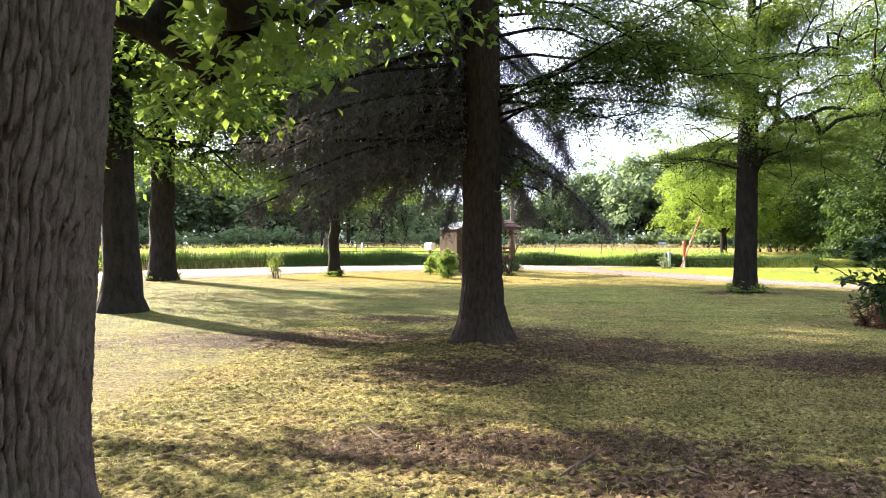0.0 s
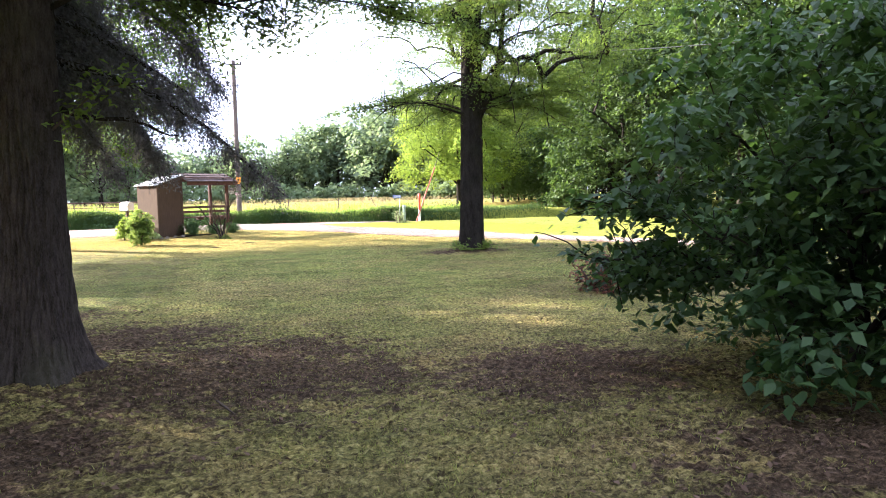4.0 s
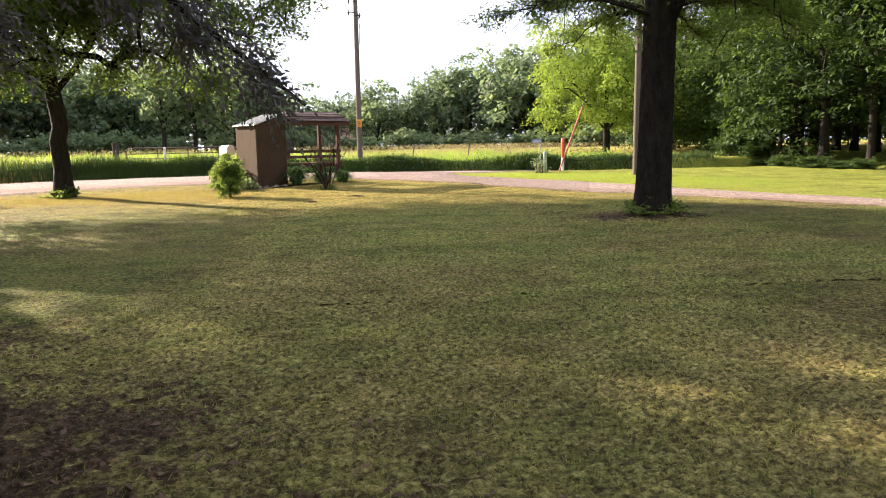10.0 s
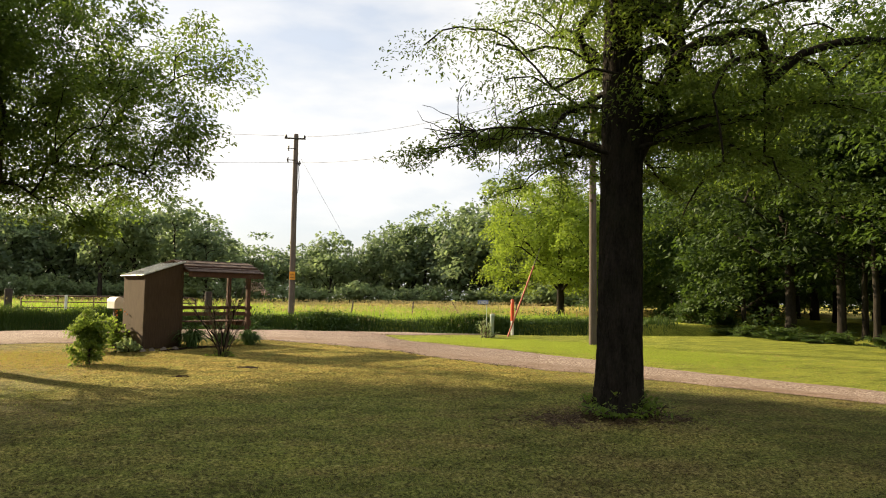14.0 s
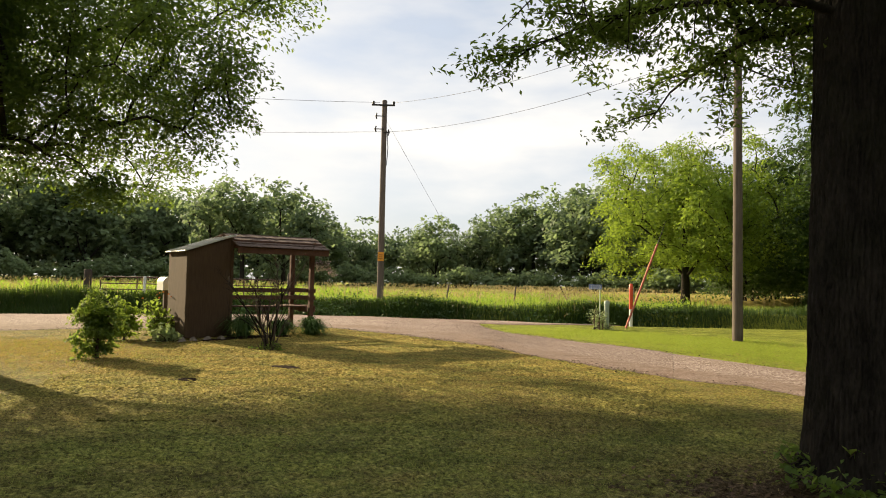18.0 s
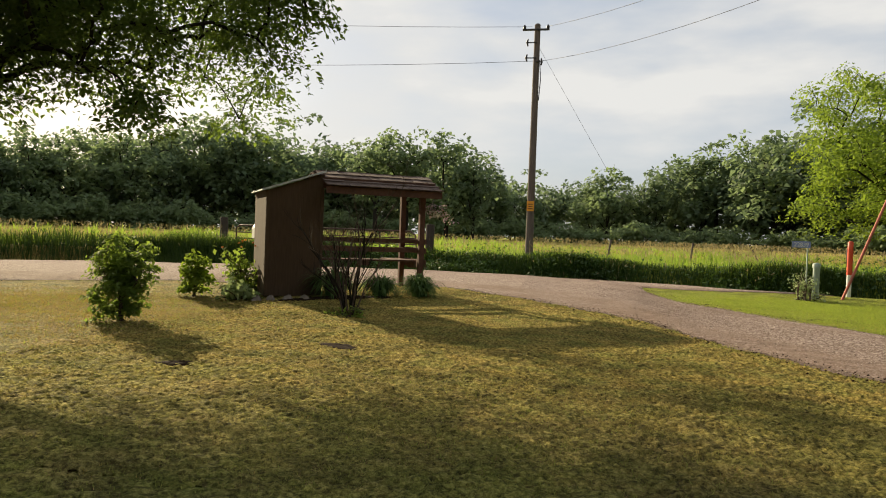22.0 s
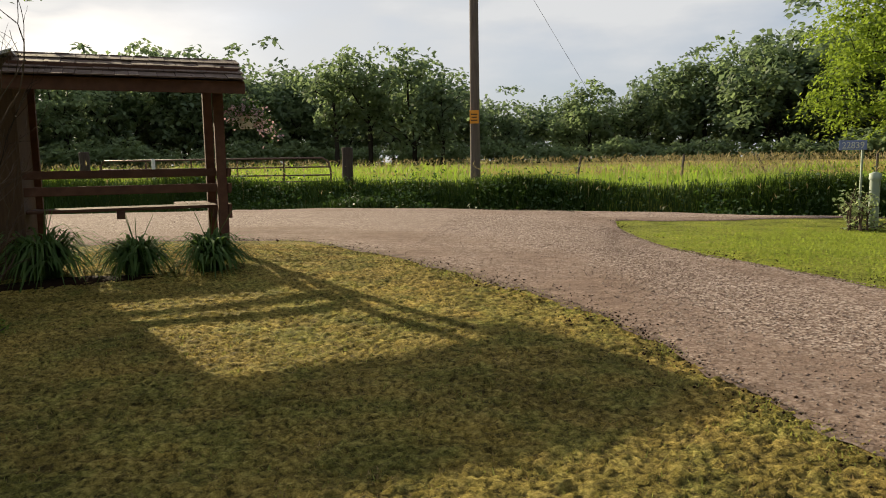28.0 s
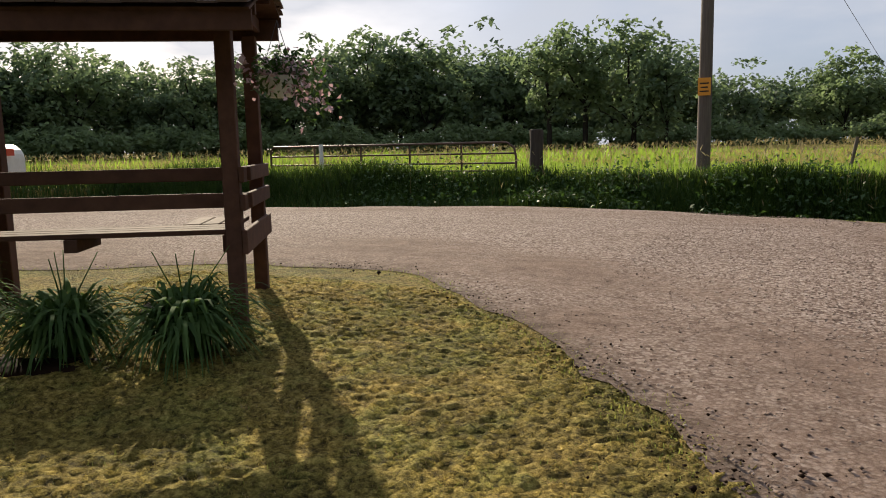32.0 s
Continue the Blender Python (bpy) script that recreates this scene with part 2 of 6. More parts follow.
def woody(name, dark, light, grain=(1, 1, 14), scale=6.0, rough=0.75):
    def build(n, l, p):
        g = noise_node(n, l, scale, 5.0, 0.6, grain)
        stain = noise_node(n, l, 1.7, 3.0)
        col = ramp(n, l, g, [(0.3, dark), (0.7, light)])
        col = blend(n, l, ramp(n, l, stain, [(0.4, (0.0, 0.0, 0.0)), (0.75, (0.45, 0.45, 0.45))]), col, (dark[0] * 0.7, dark[1] * 0.7, dark[2] * 0.7))
        info = n.new("ShaderNodeObjectInfo")
        col = blend(n, l, 0.35, col, ramp(n, l, info.outputs["Random"], [(0.0, dark), (1.0, light)]))
        l.new(col, p.inputs["Base Color"])
        p.inputs["Roughness"].default_value = rough
        p.inputs["Specular IOR Level"].default_value = 0.25
        bump(n, l, p, g, 0.4, 0.006)
    return material(name, build)


def plain(name, col, rough=0.5, metal=0.0, wear=0.2):
    def build(n, l, p):
        v = noise_node(n, l, 14.0, 4.0)
        l.new(blend(n, l, ramp(n, l, v, [(0.35, (0, 0, 0)), (0.7, (wear, wear, wear))]), col, tuple(c * 0.5 for c in col)), p.inputs["Base Color"])
        p.inputs["Roughness"].default_value, p.inputs["Metallic"].default_value = rough, metal
        p.inputs["Specular IOR Level"].default_value = 0.05 if rough > 0.9 else 0.4
        bump(n, l, p, v, 0.15, 0.004)
    return material(name, build)


def lawn_build(n, l, p, clumps=False):
    big = noise_node(n, l, 0.32, 3.0)
    mid = noise_node(n, l, 1.6, 5.0, 0.65)
    fine = noise_node(n, l, 24.0, 6.0, 0.75)
    grain = noise_node(n, l, 75.0, 3.0, 0.7)
    green = ramp(n, l, fine, [(0.36, (0.05, 0.06, 0.018)), (0.5, (0.2, 0.23, 0.052)), (0.64, (0.42, 0.43, 0.12))])
    straw = ramp(n, l, fine, [(0.36, (0.055, 0.036, 0.018)), (0.52, (0.28, 0.205, 0.085)), (0.66, (0.55, 0.42, 0.19))])
    col = blend(n, l, ramp(n, l, mid, [(0.42, (0.0, 0.0, 0.0)), (0.68, (0.55, 0.55, 0.55))]), green, straw)
    col = blend(n, l, ramp(n, l, big, [(0.45, (0, 0, 0)), (0.62, (0.45, 0.45, 0.45))]), col, straw)
    # drier, with sunlit gold painted in, towards the shelter, fresher on the island beyond the driveway
    spot = n.new("ShaderNodeTexCoord")
    split = n.new("ShaderNodeSeparateXYZ")
    l.new(spot.outputs["Object"], split.inputs[0])
    gold = ramp(n, l, fine, [(0.36, (0.065, 0.05, 0.015)), (0.5, (0.37, 0.268, 0.068)), (0.64, (0.64, 0.475, 0.14))])
    col = blend(n, l, ramp_range(n, l, split.outputs["Y"], 24.0, 28.5, 0.0, 0.72), col, gold)
    # greener stretches between the dry ones
    zones = blend(n, l, 1.0, ramp_range(n, l, split.outputs["Y"], 24.0, 28.5, 0.0, 0.5), ramp(n, l, noise_node(n, l, 2.6, 4.0, 0.6), [(0.46, (0, 0, 0)), (0.6, (1, 1, 1))]), "MULTIPLY")
    col = blend(n, l, zones, col, green)
    col = blend(n, l, ramp_range(n, l, split.outputs["Y"], 9.0, 17.0, 0.45, 0.0), col, straw)
    dot = n.new("ShaderNodeVectorMath")
    dot.operation = "DOT_PRODUCT"
    dot.inputs[1].default_value = (1.0, 0.5, 0.0)
    l.new(spot.outputs["Object"], dot.inputs[0])
    fresh = ramp(n, l, fine, [(0.36, (0.13, 0.15, 0.02)), (0.5, (0.3, 0.355, 0.045)), (0.66, (0.46, 0.52, 0.085))])
    col = blend(n, l, ramp_range(n, l, dot.outputs["Value"], 25.2, 26.4, 0.0, 0.85), col, fresh)
    # uneven growth: paler and darker patches a stride across
    uneven = noise_node(n, l, 1.3, 6.0, 0.62, (1.0, 1.5, 1.0))
    col = blend(n, l, 1.0, col, ramp(n, l, uneven, [(0.34, (0.6, 0.62, 0.56)), (0.5, (1.0, 1.0, 1.0)), (0.68, (1.28, 1.2, 1.12))]), "MULTIPLY")
    # bare soil under the trees at the start of the walk
    co = n.new("ShaderNodeTexCoord")
    spots = []
    for cx, cy, sx, sy in SOIL:
        mp = n.new("ShaderNodeMapping")
        mp.inputs["Location"].default_value = (-cx / sx, -cy / sy, 0)
        mp.inputs["Scale"].default_value = (1 / sx, 1 / sy, 0.0)
        l.new(co.outputs["Object"], mp.inputs["Vector"])
        ln = n.new("ShaderNodeVectorMath")
        ln.operation = "LENGTH"
        l.new(mp.outputs["Vector"], ln.inputs[0])
        spots.append(ln.outputs["Value"])
    near = spots[0]
    for s in spots[1:]:
        mn = n.new("ShaderNodeMath")
        mn.operation = "MINIMUM"
        l.new(near, mn.inputs[0])
        l.new(s, mn.inputs[1])
        near = mn.outputs[0]
    off = n.new("ShaderNodeMath")
    off.operation = "MULTIPLY_ADD"
    off.inputs[1].default_value = 1.5
    l.new(mid, off.inputs[0])
    l.new(near, off.inputs[2])
    soil = ramp(n, l, fine, [(0.36, (0.018, 0.01, 0.007)), (0.5, (0.075, 0.044, 0.031)), (0.7, (0.24, 0.155, 0.11))])
    tufts = noise_node(n, l, 7.5, 4.0, 0.65)
    ragged = n.new("ShaderNodeMath")
    ragged.operation = "MULTIPLY_ADD"
    ragged.inputs[1].default_value = 2.6
    l.new(tufts, ragged.inputs[0])
    l.new(off.outputs[0], ragged.inputs[2])
    col = blend(n, l, ramp_range(n, l, ragged.outputs[0], 2.6, 2.92, 0.88, 0.0), col, soil)
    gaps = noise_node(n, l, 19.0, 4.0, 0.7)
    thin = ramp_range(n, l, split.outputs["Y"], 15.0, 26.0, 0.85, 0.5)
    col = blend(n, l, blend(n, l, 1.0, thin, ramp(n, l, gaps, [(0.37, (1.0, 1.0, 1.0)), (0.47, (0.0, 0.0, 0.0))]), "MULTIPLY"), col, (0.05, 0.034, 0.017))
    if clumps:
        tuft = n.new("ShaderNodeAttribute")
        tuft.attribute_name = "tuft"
        # darker brown where the clumps are low
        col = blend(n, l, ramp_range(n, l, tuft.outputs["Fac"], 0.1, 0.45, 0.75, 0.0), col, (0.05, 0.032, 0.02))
    col = blend(n, l, 0.2, col, ramp(n, l, grain, [(0.3, (0.3, 0.3, 0.3)), (0.7, (1.0, 1.0, 1.0))]), "MULTIPLY")
    l.new(col, p.inputs["Base Color"])
    p.inputs["Roughness"].default_value = 0.95
    p.inputs["Specular IOR Level"].default_value = 0.1
    add = n.new("ShaderNodeMath")
    add.operation = "MULTIPLY_ADD"
    add.inputs[1].default_value = 0.5
    l.new(grain, add.inputs[0])
    l.new(fine, add.inputs[2])
    bump(n, l, p, add.outputs[0], 1.0, 0.04 if clumps else 0.11)


def ramp_range(n, l, fac, a, b, c, d):
    r = n.new("ShaderNodeMapRange")
    for key, v in (("From Min", a), ("From Max", b), ("To Min", c), ("To Max", d)):
        r.inputs[key].default_value = v
    l.new(fac, r.inputs["Value"])
    return r.outputs["Result"]


def gravel_build(n, l, p):
    big = noise_node(n, l, 0.5, 4.0)
    mid = noise_node(n, l, 5.0, 5.0, 0.65)
    co = n.new("ShaderNodeTexCoord")
    vor = n.new("ShaderNodeTexVoronoi")
    vor.inputs["Scale"].default_value = 42.0
    l.new(co.outputs["Object"], vor.inputs["Vector"])
    sep = n.new("ShaderNodeSeparateColor")
    l.new(vor.outputs["Color"], sep.inputs[0])
    stone = ramp(n, l, sep.outputs[0], [(0.0, (0.13, 0.085, 0.07)), (0.45, (0.33, 0.25, 0.21)), (1.0, (0.64, 0.54, 0.48))])
    dust = ramp(n, l, mid, [(0.3, (0.19, 0.132, 0.103)), (0.7, (0.37, 0.27, 0.22))])
    # wheel tracks worn to fine brown dirt, loose stone between them, soil crumbs at the edges
    side = n.new("ShaderNodeAttribute")
    side.attribute_name = "across"
    shift = n.new("ShaderNodeMath")
    shift.operation = "MULTIPLY_ADD"
    shift.inputs[1].default_value = 0.22
    l.new(mid, shift.inputs[0])
    l.new(side.outputs["Fac"], shift.inputs[2])
    track = ramp(n, l, shift.outputs[0], [(0.16, (0.2, 0.2, 0.2)), (0.26, (0.85, 0.85, 0.85)), (0.38, (0.15, 0.15, 0.15)), (0.76, (0.15, 0.15, 0.15)), (0.86, (1.0, 1.0, 1.0)), (1.0, (1.0, 1.0, 1.0))])
    patchy = ramp(n, l, big, [(0.35, (0.3, 0.3, 0.3)), (0.65, (1.0, 1.0, 1.0))])
    col = blend(n, l, blend(n, l, 1.0, track, patchy, "MULTIPLY"), stone, dust)
    gap = ramp(n, l, vor.outputs["Distance"], [(0.35, (1.0, 1.0, 1.0)), (0.75, (0.5, 0.45, 0.42))])
    col = blend(n, l, 0.55, col, gap, "MULTIPLY")
    low = n.new("ShaderNodeMath")
    low.operation = "PINGPONG"
    low.inputs[1].default_value = 0.5
    l.new(side.outputs["Fac"], low.inputs[0])
    rim = n.new("ShaderNodeMath")
    rim.operation = "MULTIPLY_ADD"
    rim.inputs[1].default_value = 0.12
    l.new(mid, rim.inputs[0])
    l.new(low.outputs[0], rim.inputs[2])
    col = blend(n, l, ramp_range(n, l, rim.outputs[0], 0.06, 0.1, 0.55, 0.0), col, (0.09, 0.066, 0.05))
    rut = noise_node(n, l, 2.2, 3.0, 0.6, (0.1, 2.6, 1.0))
    col = blend(n, l, 0.22, col, ramp(n, l, rut, [(0.42, (0.55, 0.5, 0.47)), (0.52, (1.0, 1.0, 1.0)), (0.6, (1.0, 1.0, 1.0)), (0.68, (0.72, 0.66, 0.62))]), "MULTIPLY")
    grit = noise_node(n, l, 120.0, 3.0, 0.8)
    col = blend(n, l, 0.6, col, ramp(n, l, grit, [(0.35, (0.5, 0.5, 0.5)), (0.65, (1.0, 1.0, 1.0))]), "MULTIPLY")
    l.new(col, p.inputs["Base Color"])
    p.inputs["Roughness"].default_value = 0.98
    p.inputs["Specular IOR Level"].default_value = 0.08
    rough = noise_node(n, l, 60.0, 5.0, 0.75)
    mixed = n.new("ShaderNodeMath")
    mixed.operation = "MULTIPLY_ADD"
    mixed.inputs[1].default_value = 0.35
    l.new(vor.outputs["Distance"], mixed.inputs[0])
    l.new(rough, mixed.inputs[2])
    bump(n, l, p, mixed.outputs[0], 0.7, 0.014)


LAWN = material("lawn_turf", lawn_build)
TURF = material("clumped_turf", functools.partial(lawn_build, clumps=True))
GRAVEL = material("gravel", gravel_build)
BLADE = leafy("grass_blade", (0.11, 0.14, 0.03), (0.36, 0.38, 0.1), (0.52, 0.54, 0.1), 0.42, 0.85)
# golden blades: the sunlit lawn's tone is put into their colour
GOLD = leafy("golden_blade", (0.18, 0.138, 0.036), (0.46, 0.35, 0.11), (0.56, 0.44, 0.09), 0.4, 0.85)
LUSH = leafy("lush_grass_blade", (0.1, 0.14, 0.02), (0.3, 0.35, 0.06), (0.5, 0.62, 0.07), 0.42, 0.8)
STRAW = leafy("straw_blade", (0.17, 0.115, 0.05), (0.48, 0.36, 0.17), (0.5, 0.36, 0.13), 0.3, 0.9)
# bank grass darkened: the ditch bank's shade is put into its green
BANK_SHADE = leafy("shaded_bank_grass", (0.01, 0.024, 0.006), (0.055, 0.1, 0.016), (0.2, 0.32, 0.035), 0.14, 0.75)
# far leaves paler and greyer: distance haze is put into their colour
LEAF_HAZY = leafy("hazy_woodland_leaf", (0.08, 0.115, 0.06), (0.14, 0.19, 0.09), (0.36, 0.48, 0.2), 0.42)
LEAF_HAZY_DARK = leafy("hazy_dark_woodland_leaf", (0.055, 0.085, 0.05), (0.105, 0.15, 0.08), (0.28, 0.38, 0.17), 0.4)
MEADOW = leafy("meadow_grass", (0.06, 0.12, 0.014), (0.2, 0.3, 0.04), (0.42, 0.58, 0.06), 0.5, 0.6)
SEED = leafy("meadow_seed_head", (0.2, 0.16, 0.08), (0.38, 0.32, 0.17), (0.36, 0.3, 0.13), 0.3, 0.8)
DAYLILY = leafy("daylily_leaf", (0.03, 0.065, 0.02), (0.1, 0.165, 0.05), (0.18, 0.3, 0.06), 0.3, 0.95)
LEAF_MAPLE = leafy("maple_leaf", (0.02, 0.04, 0.012), (0.06, 0.096, 0.026), (0.3, 0.44, 0.05), 0.42)
LEAF_NEAR = leafy("broad_leaf", (0.04, 0.08, 0.018), (0.12, 0.18, 0.04), (0.4, 0.54, 0.07), 0.5)
LEAF_OAK = leafy("fine_leaf", (0.018, 0.036, 0.011), (0.062, 0.098, 0.026), (0.32, 0.45, 0.05), 0.44)
LEAF_BUSH = leafy("bush_leaf", (0.016, 0.04, 0.012), (0.048, 0.092, 0.024), (0.16, 0.3, 0.04), 0.22, 0.6)
LEAF_BRIGHT = leafy("bright_leaf", (0.07, 0.12, 0.016), (0.185, 0.265, 0.036), (0.42, 0.56, 0.055), 0.46)
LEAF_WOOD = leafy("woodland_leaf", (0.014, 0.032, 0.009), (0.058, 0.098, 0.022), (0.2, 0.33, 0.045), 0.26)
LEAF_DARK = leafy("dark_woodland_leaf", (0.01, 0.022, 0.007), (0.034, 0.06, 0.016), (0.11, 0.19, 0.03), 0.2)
NEEDLE = leafy("spruce_needle", (0.05, 0.049, 0.05), (0.14, 0.135, 0.13), (0.18, 0.17, 0.13), 0.2, 0.8)
REDLEAF = leafy("red_leaf", (0.05, 0.04, 0.025), (0.22, 0.09, 0.06), (0.4, 0.15, 0.07), 0.3)
PALE = leafy("pale_leaf", (0.16, 0.24, 0.08), (0.4, 0.45, 0.22), (0.4, 0.5, 0.2), 0.3)
PETAL = leafy("petal", (0.42, 0.27, 0.31), (0.72, 0.56, 0.59), (0.6, 0.35, 0.4), 0.3)
ORANGE = leafy("orange_petal", (0.5, 0.13, 0.02), (0.7, 0.28, 0.05), (0.8, 0.3, 0.05), 0.3)
BARK_GREY = barky("grey_bark", (0.03, 0.024, 0.02), (0.15, 0.123, 0.104), 34.0, 0.014)
BARK_SPRUCE = barky("spruce_bark", (0.012, 0.01, 0.009), (0.085, 0.069, 0.06), 24.0, 0.02)
OLD_POST = woody("old_dark_post", (0.03, 0.024, 0.02), (0.09, 0.072, 0.06), (6, 6, 0.4), 6.0, 0.9)
BARK_DARK = barky("dark_bark", (0.008, 0.007, 0.006), (0.04, 0.034, 0.028), 9.0, 0.05)
TWIG = barky("twig_bark", (0.05, 0.035, 0.028), (0.13, 0.1, 0.08), 20.0, 0.01)
POLE_WOOD = woody("weathered_pole", (0.065, 0.05, 0.042), (0.17, 0.14, 0.12), (6, 6, 0.3), 5.0, 0.9)
STAIN = woody("red_brown_stained_wood", (0.06, 0.03, 0.021), (0.14, 0.07, 0.048), (1, 1, 1), 9.0, 0.88)
PLY = woody("brown_painted_plywood", (0.056, 0.036, 0.022), (0.105, 0.068, 0.042), (7, 7, 0.5), 6.0, 0.97)
SHAKE = woody("weathered_shake", (0.07, 0.045, 0.038), (0.2, 0.14, 0.115), (1, 8, 1), 9.0, 0.85)
METAL_ROOF = plain("pale_metal_roof", (0.55, 0.55, 0.53), 0.4, 0.3)
TUBE_METAL = plain("rusty_gate_tube", (0.14, 0.09, 0.07), 0.6, 0.5, 0.6)
DARK_METAL = plain("dark_hardware", (0.05, 0.045, 0.04), 0.5, 0.6)
WHITE = plain("white_paint", (0.75, 0.75, 0.72), 0.45)
RED = plain("red_paint", (0.62, 0.08, 0.03), 0.5)
RUST_RED = plain("faded_red_pipe", (0.38, 0.11, 0.07), 0.6, 0.2, 0.5)
BLUE = plain("blue_sign", (0.22, 0.27, 0.56), 0.4)
GREEN_GREY = plain("grey_green_pedestal", (0.3, 0.36, 0.3), 0.6)
TAG = plain("orange_tag", (0.75, 0.32, 0.03), 0.5)
WIRE = plain("wire", (0.09, 0.09, 0.1), 0.5, 0.4)
SOILM = plain("garden_soil", (0.024, 0.014, 0.009), 0.95, 0.0, 0.6)


# ---- ground, road and driveway ----
def ground_sheet():
    xs = np.concatenate([[-2500, -900, -400, -200, -120, -80, -55, -40], np.arange(-30, 36.01, 0.4), [40, 48, 60, 90, 150, 300, 800, 2500]])
    ys = np.concatenate([[-2500, -800, -250, -90, -40, -20, -10], np.arange(-4, 60.01, 0.4), [64, 70, 80, 100, 140, 200, 400, 1000, 2500]])
    gx, gy = np.meshgrid(xs, ys, indexing="ij")
    co = np.stack([gx, gy, ground_z(gx, gy)], -1).reshape(-1, 3)
    i, j = np.meshgrid(np.arange(len(xs) - 1), np.arange(len(ys) - 1), indexing="ij")
    k = len(ys)
    f = np.stack([i * k + j, (i + 1) * k + j, (i + 1) * k + j + 1, i * k + j + 1], -1).reshape(-1, 4)
    ob = link_part("ground", array_mesh("ground", co, f), LAWN, smooth=True)
    tagged(ob, "mown lawn of green and straw-coloured grass with bare soil", "ground", kind="structure")


ROAD_FAR = ((-64, -12), (-36, 16), (-21.7, 30.4), (-14.5, 38), (-9.3, 42.8), (-4, 45.2), (0.5, 46.2), (4, 45.9), (6.7, 44.6), (7.45, 42.4), (7.5, 40.2), (7.95, 37.9), (9.2, 35.3), (10.9, 32.6), (12.9, 27.8), (14.9, 24.0), (22, 14), (34, 2))
ROAD_NEAR = ((-56, -20), (-29, 9), (-16, 22.5), (-10, 30.4), (-5.6, 34.6), (-1.4, 37), (2, 38.1), (4.5, 36.3), (5.7, 34.9), (6.65, 33.7), (7.2, 32.7), (7.6, 31.6), (8.2, 30.4), (9.5, 28.6), (10.8, 27.0), (12.4, 24.6), (19.5, 13), (31.5, 0))


def smooth_line(pts, step):
    """Points at even steps on a smooth line through the given ones."""
    p = np.array(pts, dtype=float)
    t = np.concatenate([[0], np.cumsum(np.linalg.norm(np.diff(p, axis=0), axis=1))])
    m = np.gradient(p, t, axis=0)
    out = []
    for i in range(len(p) - 1):
        h = t[i + 1] - t[i]
        n = step if isinstance(step, int) else max(2, int(h / step))
        for s in np.arange(n) / n:
            out.append((2 * s ** 3 - 3 * s ** 2 + 1) * p[i] + (s ** 3 - 2 * s ** 2 + s) * h * m[i] + (3 * s ** 2 - 2 * s ** 3) * p[i + 1] + (s ** 3 - s ** 2) * h * m[i + 1])
    out.append(p[-1])
    return np.array(out)


def road_strip(name, far, near, label):
    a, b = smooth_line(far, 7), smooth_line(near, 7)
    k = np.arange(len(a))[:, None]
    across = (b - a) / np.linalg.norm(b - a, axis=1, keepdims=True)
    a = a + across * (0.08 * np.sin(k * 0.9) + 0.05 * np.sin(k * 2.3))
    b = b + across * (0.09 * np.sin(k * 1.1 + 1) + 0.05 * np.sin(k * 2.7))
    s = np.linspace(0, 1, 25)
    xy = a[:, None, :] * (1 - s)[None, :, None] + b[:, None, :] * s[None, :, None]
    lift = 0.025 * np.minimum(1, np.minimum(s, 1 - s) * 12) + 0.006
    z = ground_z(xy[..., 0], xy[..., 1]) + lift
    co = np.concatenate([xy, z[..., None]], -1).reshape(-1, 3)
    i, j = np.meshgrid(np.arange(len(a) - 1), np.arange(24), indexing="ij")
    f = np.stack([i * 25 + j, i * 25 + j + 1, (i + 1) * 25 + j + 1, (i + 1) * 25 + j], -1).reshape(-1, 4)
    mesh = array_mesh(name, co, f)
    side = mesh.attributes.new("across", "FLOAT", "POINT")
    side.data.foreach_set("value", np.tile(s, len(a)).astype(np.float32))
    ob = link_part(name, mesh, GRAVEL, smooth=True)
    return tagged(ob, label, "road", kind="structure")


ground_sheet()
road_strip("road", ROAD_FAR, ROAD_NEAR, "pinkish gravel road bending into a driveway")
road_strip("road_verge", ((6.6, 44.75), (9.0, 44.1), (11, 43.5), (12.9, 43.1)), ((7.3, 41.9), (8.4, 41.9), (10.4, 42.35), (12.7, 42.9)), "narrow wedge of gravel beside the grass island")


def on_road(x, y, grow=0.0):
    """Which of the places lie on the road."""
    poly = np.array(list(ROAD_FAR) + list(ROAD_NEAR)[::-1], dtype=float)
    inside = np.zeros(len(x), bool)
    j = len(poly) - 1
    for i in range(len(poly)):
        (xi, yi), (xj, yj) = poly[i], poly[j]
        cross = ((yi > y) != (yj > y)) & (x < (xj - xi) * (y - yi) / (yj - yi + 1e-9) + xi)
        inside ^= cross
        j = i
    return inside


def blades(rng, x, y, z, height, width, bend=0.5):
    """Single tapered blades, each of two faces."""
    n = len(x)
    yaw = rng.uniform(0, 2 * math.pi, n)
    out = rng.uniform(0.15, 1.0, n) * bend
    h = height * rng.uniform(0.5, 1.25, n)
    d = np.stack([np.cos(yaw), np.sin(yaw), np.zeros(n)], 1)
    s = np.stack([-np.sin(yaw), np.cos(yaw), np.zeros(n)], 1) * (width * rng.uniform(0.6, 1.3, n))[:, None] * 0.5
    base = np.stack([x, y, z - 0.01], 1)
    mid = base + d * (out * h * 0.35)[:, None] + np.array([0, 0, 1.0]) * (h * 0.62)[:, None]
    tip = base + d * (out * h)[:, None] + np.array([0, 0, 1.0]) * (h * np.sqrt(np.clip(1 - 0.35 * out ** 2, 0.2, 1)))[:, None]
    co = np.stack([base - s, base + s, mid + s * 0.8, tip, mid - s * 0.8], 1).reshape(-1, 3)
    k = np.arange(n)[:, None] * 5
    q = np.concatenate([k, k + 1, k + 2, k + 4], 1)
    t = np.concatenate([k + 4, k + 2, k + 3, k + 3], 1)
    return co, q, t[:, :3]


